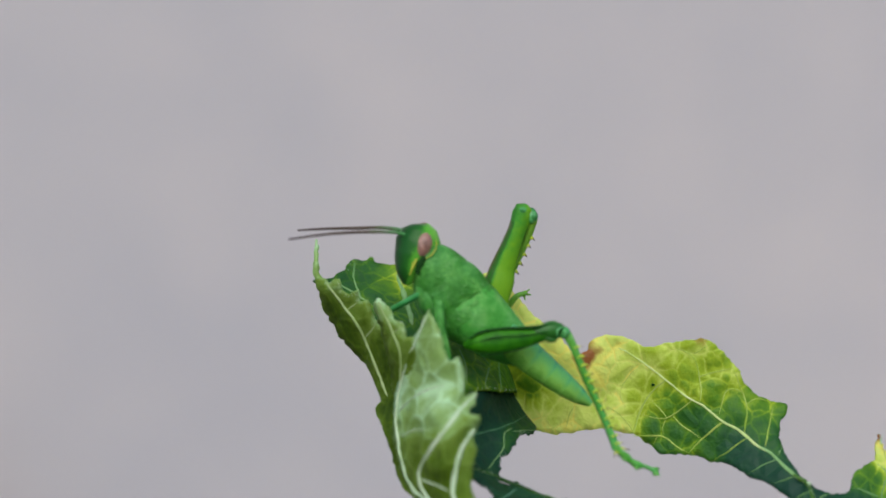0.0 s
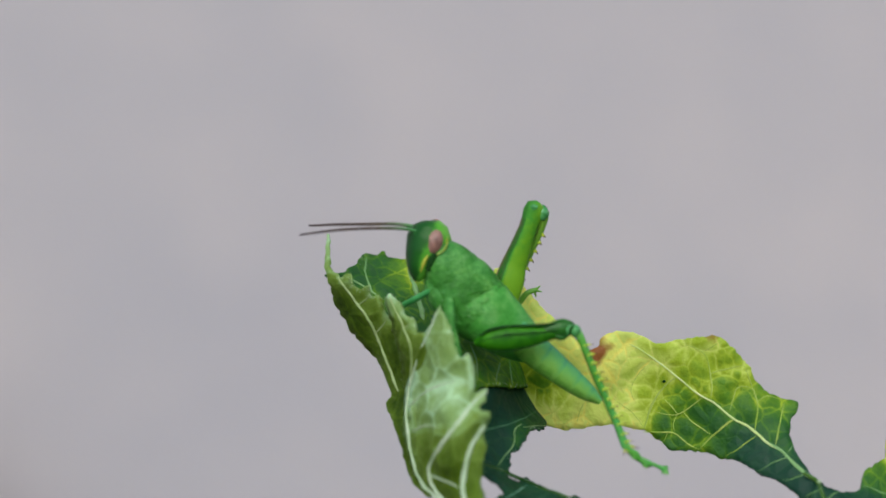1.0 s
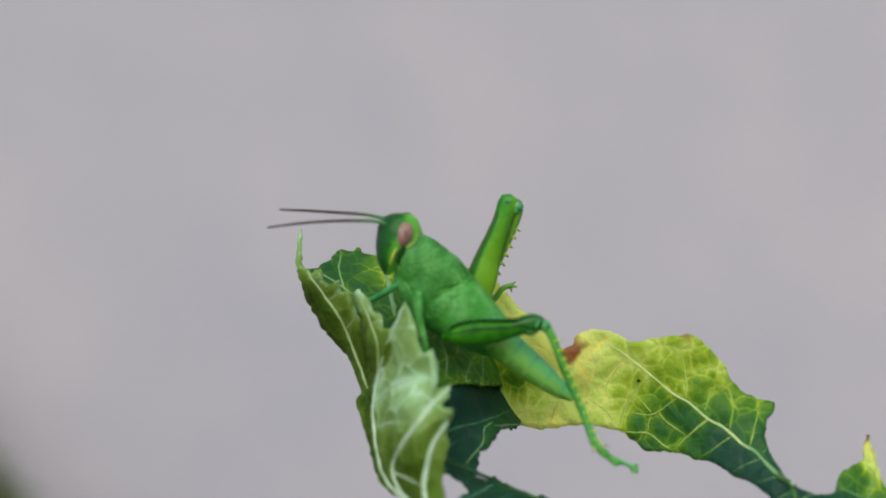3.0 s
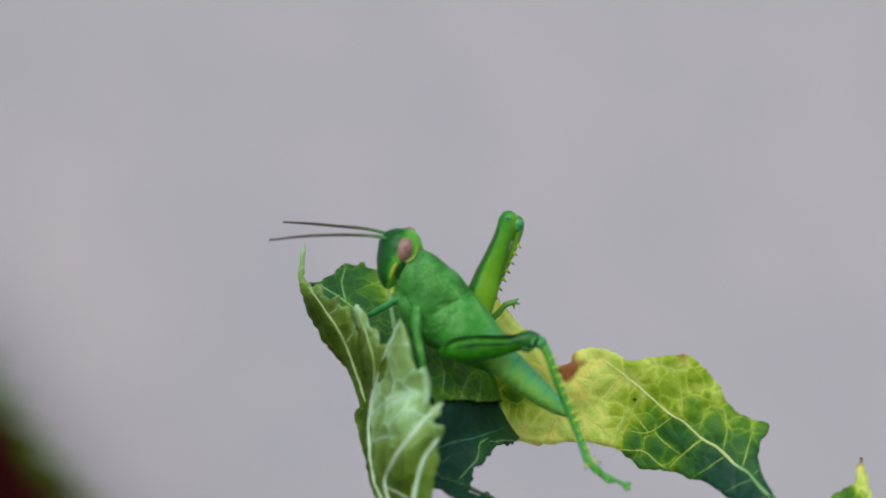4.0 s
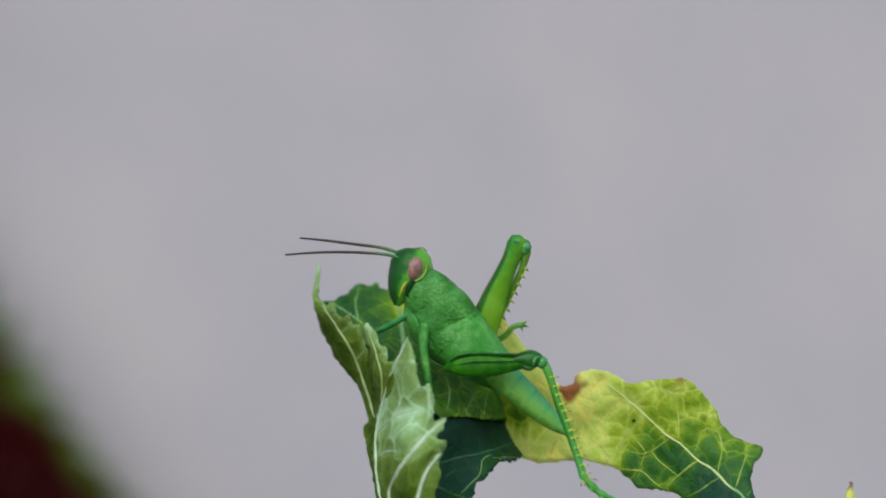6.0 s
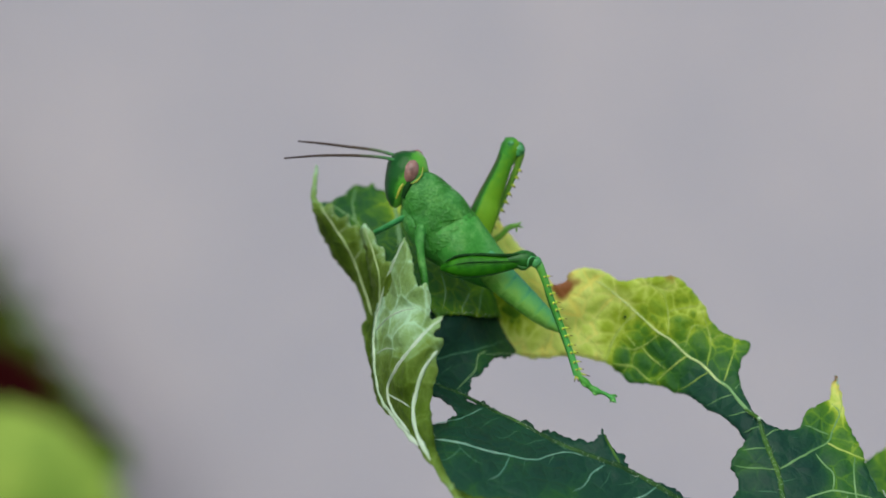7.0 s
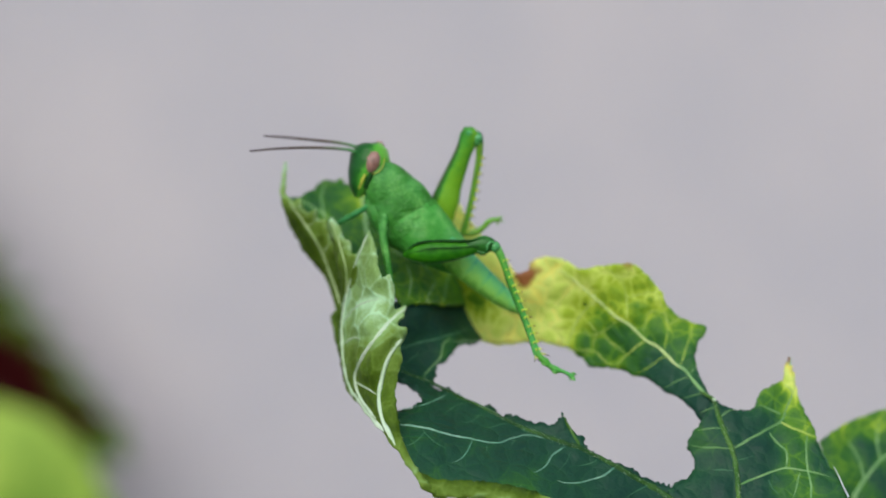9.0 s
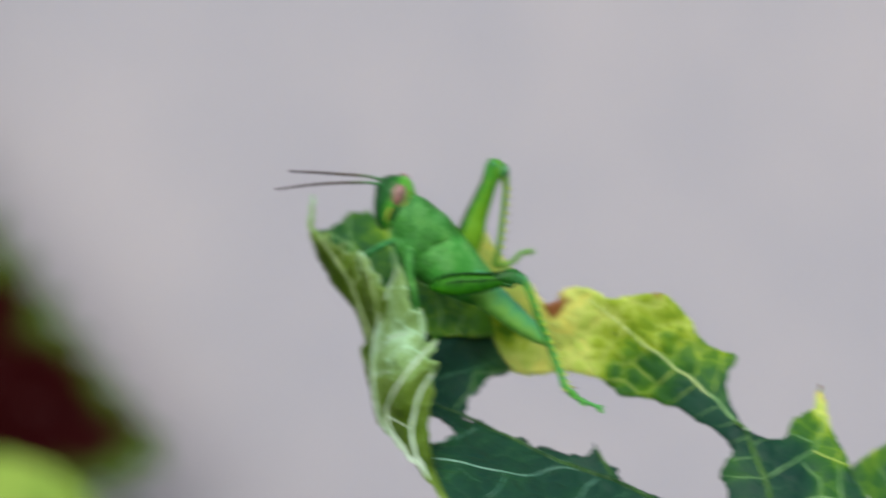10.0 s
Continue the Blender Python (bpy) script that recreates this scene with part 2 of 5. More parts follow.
SHIN = toned("shin_green", [(0.0, (0.16, 0.48, 0.10)), (0.12, (0.08, 0.32, 0.035)), (0.4, (0.06, 0.29, 0.028)), (1.0, (0.07, 0.36, 0.07))], 0.34, 0.3)
FAR_SHIN = toned("shin_yellow_green", [(0.0, (0.18, 0.40, 0.04)), (1.0, (0.15, 0.42, 0.05))], 0.36, 0.3, through=0.15)
FAR_THIGH = toned("thigh_light", [(0.0, (0.17, 0.36, 0.016)), (0.3, (0.12, 0.32, 0.014)), (0.5, (0.045, 0.25, 0.02)), (0.72, (0.016, 0.11, 0.01)), (1.0, (0.10, 0.10, 0.04))], 0.42, 0.18)
LEG = speckled("leg_green", (0.028, 0.24, 0.045), (0.075, 0.42, 0.12), 900, 0.42, 0.25, through=0.2)
SPINE = toned("spine_yellow", [(0.0, (0.26, 0.48, 0.04)), (0.35, (0.50, 0.66, 0.05)), (0.6, (0.42, 0.48, 0.04)), (0.8, (0.06, 0.05, 0.02)), (1.0, (0.03, 0.015, 0.01))], 0.4, 0.3)
EYE = speckled("eye_pink", (0.13, 0.065, 0.05), (0.44, 0.245, 0.19), 1300, 0.26, 0.4, 0.3)
YELLOW = speckled("cheek_yellow", (0.32, 0.40, 0.03), (0.52, 0.54, 0.06), 1500, 0.4)
FEELER = toned("feeler_brown", [(0.0, (0.05, 0.24, 0.06)), (0.2, (0.10, 0.17, 0.08)), (0.36, (0.075, 0.055, 0.035)), (1.0, (0.04, 0.026, 0.026))], 0.5, 0.2)
MAROON = toned("maroon_leaf", [(0.0, (0.016, 0.0015, 0.0015)), (0.36, (0.02, 0.002, 0.002)), (0.62, (0.035, 0.05, 0.008)), (1.0, (0.06, 0.11, 0.015))], 0.8, 0.02, 20)
MAROON_RIB = speckled("maroon_rib", (0.04, 0.006, 0.006), (0.07, 0.015, 0.012), 200, 0.6)
LIME = speckled("lime_leaf", (0.08, 0.20, 0.015), (0.30, 0.44, 0.06), 60, 0.6, 0.2)


# ---- builders ----
def part(name, bm, material, parent, label=""):
    """Links a bmesh, in metres round the thing's own origin, as one mesh under its parent."""
    me = bpy.data.meshes.new(name)
    bm.normal_update()
    bm.to_mesh(me)
    bm.free()
    for m in material if isinstance(material, (list, tuple)) else (material,):
        me.materials.append(m)
    me.shade_smooth()
    ob = new(name, me)
    ob.parent = parent
    return tagged(ob, label) if label else ob


def thing(name, at, label, category, group=""):
    ob = new(name)
    ob.location = at
    ob.empty_display_size = 0.005
    return tagged(ob, label, category, group)


def spline(points, step):
    """A smooth line through the points (Catmull-Rom), in steps of about that length."""
    p = [Vector(q) for q in points]
    p = [p[0] * 2 - p[1], *p, p[-1] * 2 - p[-2]]
    out = []
    for a, b, c, d in zip(p, p[1:], p[2:], p[3:]):
        n = max(1, round((c - b).length / step))
        for k in range(n):
            t = k / n
            out.append(0.5 * (2 * b + (c - a) * t + (2 * a - 5 * b + 4 * c - d) * t * t + (3 * b - a - 3 * c + d) * t ** 3))
    return out + [p[-2]]


def rings(bm, centres, sizes, sides, ways, tone=None, cap=True, flat=None):
    """A skin over rings: centre, (half height, half depth) and the two ways of each."""
    layer = bm.verts.layers.float.get("tone") or bm.verts.layers.float.new("tone")
    rows = []
    for k, (c, (a, b), (u, v)) in enumerate(zip(centres, sizes, ways)):
        row = []
        for j in range(sides):
            w = 2 * math.pi * j / sides
            cu, cv = math.cos(w), math.sin(w)
            if flat:
                cu, cv = math.copysign(abs(cu) ** flat, cu), math.copysign(abs(cv) ** flat, cv)
            vert = bm.verts.new((c + u * a * cu + v * b * cv) * MM)
            vert[layer] = tone(k / max(1, len(centres) - 1), cu) if tone else k / max(1, len(centres) - 1)
            row.append(vert)
        rows.append(row)
    for p, q in zip(rows, rows[1:]):
        for j in range(sides):
            bm.faces.new((p[j], p[(j + 1) % sides], q[(j + 1) % sides], q[j]))
    if cap:
        for end in (bm.faces.new(rows[0][::-1]), bm.faces.new(rows[-1])):
            for e in end.edges:
                e.smooth = False


def loft(bm, points, sizes, sides=14, step=0.5, tone=None, flat=None, grooves=()):
    """A limb along a line of points, with (half height, half depth) at each."""
    line = spline(points, step)
    # the sizes run with the length between the given points
    marks, run = [0.0], 0.0
    for a, b in zip(points, points[1:]):
        run += (Vector(b) - Vector(a)).length
        marks.append(run)
    walked = [0.0]
    for a, b in zip(line, line[1:]):
        walked.append(walked[-1] + (b - a).length)
    scale = marks[-1] / walked[-1]
    fine, ways = [], []
    for k, c in enumerate(line):
        s = walked[k] * scale
        pinch = 1 - sum(0.035 * math.exp(-((s / marks[-1] - g) / 0.035) ** 2) for g in grooves)
        fine.append(tuple(max(0.02, pinch * np.interp(s, marks, [z[i] for z in sizes])) for i in (0, 1)))
        tang = (line[min(k + 1, len(line) - 1)] - line[max(k - 1, 0)]).normalized()
        u = tang.cross(Vector((0, 1, 0))).normalized()
        if (u.dot(ways[-1][0]) if ways else u.z) < 0:
            u = -u
        ways.append((u, u.cross(tang).normalized()))
    rings(bm, line, fine, sides, ways, tone, flat=flat)


def limb(name, points, sizes, material, parent, sides=14, step=0.5, tone=None, label="", flat=None, grooves=()):
    bm = bmesh.new()
    loft(bm, points, sizes, sides, step, tone, flat, grooves)
    bmesh.ops.recalc_face_normals(bm, faces=bm.faces[:])
    return part(name, bm, material, parent, label)


def blob(name, at, size, turn, material, parent, label="", detail=3, lump=0.0):
    """A rounded lump; turn in degrees."""
    bm = bmesh.new()
    bmesh.ops.create_icosphere(bm, subdivisions=detail, radius=1)
    m = Matrix.Translation(Vector(at) * MM) @ Euler([radians(a) for a in turn]).to_matrix().to_4x4() @ Matrix.Diagonal((*[s * MM for s in size], 1))
    for v in bm.verts:
        v.co = m @ (v.co * (1 + lump * noise.noise(v.co * 2.3)))
    return part(name, bm, material, parent, label)


class Bend:
    """A smooth depth over the plane x, z through the given points (thin plate)."""

    def __init__(self, points, ease=0.02):
        p = np.array([tuple(q) for q in points], float)
        self.p, n = p[:, (0, 2)], len(p)
        a = np.zeros((n + 3, n + 3))
        a[:n, :n] = self.kernel(self.p, self.p) + ease * n * np.eye(n)
        a[:n, n], a[:n, n + 1:] = 1, self.p
        a[n:, :n] = a[:n, n:].T
        self.w = np.linalg.solve(a, np.r_[p[:, 1], 0, 0, 0])

    @staticmethod
    def kernel(a, b):
        r2 = ((a[:, None] - b[None]) ** 2).sum(-1)
        return 0.5 * r2 * np.log(r2 + 1e-9)

    def __call__(self, q):
        q = np.atleast_2d(q)
        return self.kernel(q, self.p) @ self.w[:-3] + self.w[-3] + q @ self.w[-2:]


def to_lines(q, lines):
    """The distance of each point q (x, z) to the nearest of the lines."""
    best = np.full(len(q), 1e3)
    for line in lines:
        a, b = np.array(line[:-1]), np.array(line[1:])
        for p0, p1 in zip(a, b):
            d = p1 - p0
            t = np.clip(((q - p0) @ d) / max(d @ d, 1e-9), 0, 1)
            best = np.minimum(best, np.linalg.norm(q - p0 - t[:, None] * d, axis=1))
    return best


def spread(q, marks, default):
    """Values at the points q from a few marks (x, z, value), by distance."""
    if not marks:
        return np.full(len(q), default)
    m = np.array(marks, float)
    w = 1 / (((q[:, None] - m[None, :, :2]) ** 2).sum(-1) + 0.6) ** 1.5
    return (w * m[:, 2]).sum(1) / w.sum(1)


def sheet(name, outline, inner, parent, sides=(TOP, UNDER), tones=(), tone=0.2, spots=(), veins=(), thick=0.22, ragged=0.14, puff=0.28,
          grid=0.5, seed=0, label="", hairs=0.0, down=VEIN_PALE, rim=0.0):
    """A leaf blade: an outline of points x, depth, z, bent through them and the inner points, with veins (points, radii, material)."""
    rnd = random.Random(seed)
    ring = [Vector(p) for p in outline]
    bend = Bend(ring + [Vector(p) for p in inner])
    edge = []
    for a, b in zip(ring, ring[1:] + ring[:1]):
        n = max(1, round((b - a).length / 0.33))
        edge += [a.lerp(b, k / n) for k in range(n)]
    flat = np.array([(p.x, p.z) for p in edge])
    flat = 0.5 * flat + 0.25 * (np.roll(flat, 1, 0) + np.roll(flat, -1, 0))
    out = np.roll(flat, -1, 0) - np.roll(flat, 1, 0)
    out = np.stack([out[:, 1], -out[:, 0]], 1) / (np.linalg.norm(out, axis=1)[:, None] + 1e-9)
    wob = np.array([noise.noise(Vector((x * 0.9, seed * 7.1, z * 0.9))) + 0.7 * noise.noise(Vector((x * 2.6, seed * 3.3, z * 2.6))) for x, z in flat])
    flat = flat + out * (wob * ragged)[:, None] + out * (np.random.RandomState(seed + 50).uniform(-1, 1, len(flat)) * 0.45 * min(ragged, 0.3))[:, None]
    lo, hi = flat.min(0), flat.max(0)
    gx, gz = np.meshgrid(np.arange(lo[0], hi[0], grid), np.arange(lo[1], hi[1], grid))
    pts = np.stack([gx.ravel(), gz.ravel()], 1) + np.random.RandomState(seed).uniform(-0.13, 0.13, (gx.size, 2))
    nxt = np.roll(flat, -1, 0)
    cross = ((flat[None, :, 1] > pts[:, 1:2]) != (nxt[None, :, 1] > pts[:, 1:2])) & (
        pts[:, :1] < (nxt - flat)[None, :, 0] * (pts[:, 1:2] - flat[None, :, 1]) / ((nxt - flat)[None, :, 1] + 1e-12) + flat[None, :, 0])
    pts = pts[cross.sum(1) % 2 == 1]
    pts = pts[to_lines(pts, [np.r_[flat, flat[:1]]]) > 0.3]
    everything = np.r_[flat, pts]
    got = delaunay_2d_cdt([Vector(p) for p in everything], [], [list(range(len(flat)))], 1, 1e-5)
    q = np.array([(v.x, v.y) for v in got[0]])
    ribs = [[(p.x, p.z) for p in spline(v[0], 0.6)] for v in veins]
    near = to_lines(q, ribs) if ribs else np.full(len(q), 5.0)
    lift = np.array([noise.noise(Vector((x * 0.35, seed, z * 0.35))) * 0.35 + noise.noise(Vector((x * 1.1, seed, z * 1.1))) * 0.10 for x, z in q])
    y = bend(q) - puff * (1 - np.exp(-(near / 1.1) ** 2)) + lift
    tones_, spots_ = spread(q, tones, tone), spread(q, spots, 0.0)
    if rim:
        tones_ = tones_ + rim * np.exp(-(to_lines(q, [np.r_[flat, flat[:1]]]) / 0.4) ** 2)
    bm = bmesh.new()
    lay = [bm.verts.layers.float.new(k) for k in ("tone", "rib", "spot")]
    front = [bm.verts.new((x * MM, d * MM, z * MM)) for (x, z), d in zip(q, y)]
    for f in got[2]:
        a, b, c = (q[i] for i in f[:3])
        if (b[0] - a[0]) * (c[1] - a[1]) - (b[1] - a[1]) * (c[0] - a[0]) < 0:
            f = f[::-1]
        try:
            bm.faces.new([front[i] for i in f])
        except ValueError:
            pass
    bm.normal_update()
    back = [bm.verts.new(v.co - v.normal * thick * MM) for v in front]
    rim = [e for e in bm.edges if len(e.link_faces) == 1]
    faces = bm.faces[:]
    index = {v: k for k, v in enumerate(front)}
    for f in faces:
        g = bm.faces.new([back[index[v]] for v in reversed(f.verts)])
        g.material_index = 1
    for e in rim:
        loop = e.link_loops[0]
        a, b = loop.vert, loop.link_loop_next.vert
        bm.faces.new((b, a, back[index[a]], back[index[b]])).material_index = 0
    for k, v in enumerate(front):
        for w in (v, back[k]):
            w[lay[0]], w[lay[1]], w[lay[2]] = float(tones_[k]), float(math.exp(-(near[k] / 0.45) ** 2)), float(spots_[k])
    ob = part(name, bm, sides, parent, label)
    if hairs:
        hb = bmesh.new()
        for (x, z), (ox, oz) in zip(flat, out):
            for _ in range(2):
                if rnd.random() > hairs:
                    continue
                root = Vector((x, float(bend((x, z))[0]), z))
                way = Vector((ox, rnd.uniform(-0.6, 0.3), oz)) + Vector((rnd.uniform(-0.5, 0.5), 0, rnd.uniform(-0.5, 0.5)))
                tip = root + way.normalized() * rnd.uniform(0.2, 0.55)
                side = way.cross(Vector((0, 1, 0))).normalized() * 0.022
                ring_ = [hb.verts.new((root + d) * MM) for d in (side, -side, Vector((0, 0.04, 0)))]
                end = hb.verts.new(tip * MM)
                for a, b in zip(ring_, ring_[1:] + ring_[:1]):
                    hb.faces.new((a, b, end))
        tagged(part("leaf_hairs", hb, down, ob), kind="stuff")
    bristles = bmesh.new()
    for points, (r0, r1), material in veins:
        line = spline(points, 0.45)
        f = np.array([(p.x + 0.09 * noise.noise(p * 0.8), p.z + 0.09 * noise.noise(p * 0.8 + Vector((9, 0, 0)))) for p in line])
        d = bend(f) + np.array([noise.noise(Vector((x * 0.35, seed, z * 0.35))) * 0.35 + noise.noise(Vector((x * 1.1, seed, z * 1.1))) * 0.10 for x, z in f])
        path = [Vector((x, dd - 0.05, z)) for (x, z), dd in zip(f, d)]
        vb = bmesh.new()
        ways, sizes = [], []
        for k, c in enumerate(path):
            tang = (path[min(k + 1, len(path) - 1)] - path[max(k - 1, 0)]).normalized()
            u = tang.cross(Vector((0, 1, 0))).normalized()
            ways.append((u, u.cross(tang).normalized()))
            r = 1.12 * (r0 + (r1 - r0) * k / max(1, len(path) - 1))
            r *= 1 + 0.3 * noise.noise(c * 1.1) + 0.3 * noise.noise(c * 3.1)
            ends = min(1.0, (len(path) - 1 - k) / 3 + 0.15, k / 2 + 0.4)
            sizes.append((r * ends, r * 0.26 * ends))
        rings(vb, path, sizes, 8, ways)
        bmesh.ops.recalc_face_normals(vb, faces=vb.faces[:])
        part("vein" if r0 < 0.22 else "midrib", vb, material, ob)
        for k, c in enumerate(path[1:-1] if hairs and max(r0, r1) > 0.24 else ()):
            for _ in range(3):
                way = Vector((rnd.uniform(-0.7, 0.7), rnd.uniform(-0.9, -0.1), rnd.uniform(-0.5, 1.0))).normalized()
                root, side = c + ways[k][0] * rnd.uniform(-0.8, 0.8) * sizes[k][0], way.cross(Vector((0.3, 1, 0.2))).normalized() * 0.02
                end = bristles.verts.new((root + way * rnd.uniform(0.3, 0.65)) * MM)
                foot = [bristles.verts.new((root + d) * MM) for d in (side, -side, Vector((0, 0.05, 0.02)))]
                for a, b in zip(foot, foot[1:] + foot[:1]):
                    bristles.faces.new((a, b, end))
    if bristles.verts:
        tagged(part("rib_bristles", bristles, BRISTLE, ob), kind="stuff")
    else:
        bristles.free()
    return ob


# ---- the setting ----
def slab(name, lo, hi, material, label):
    bm = bmesh.new()
    bmesh.ops.create_cube(bm, size=1)
    for v in bm.verts:
        v.co = Vector([(lo[i] + hi[i]) / 2 + v.co[i] * (hi[i] - lo[i]) for i in range(3)])
    ob = part(name, bm, material, None, label)
    ob.data.shade_flat()
    return tagged(ob, kind="structure")


slab("wall_back", (-4, 0.95, 0), (4, 1.15, 2.6), wall_material(), "plain pale grey lilac painted wall behind the plants")
slab("ground", (-200, -200, -0.2), (200, 200, 0.0), ground_material(), "bare brown soil under the plants")


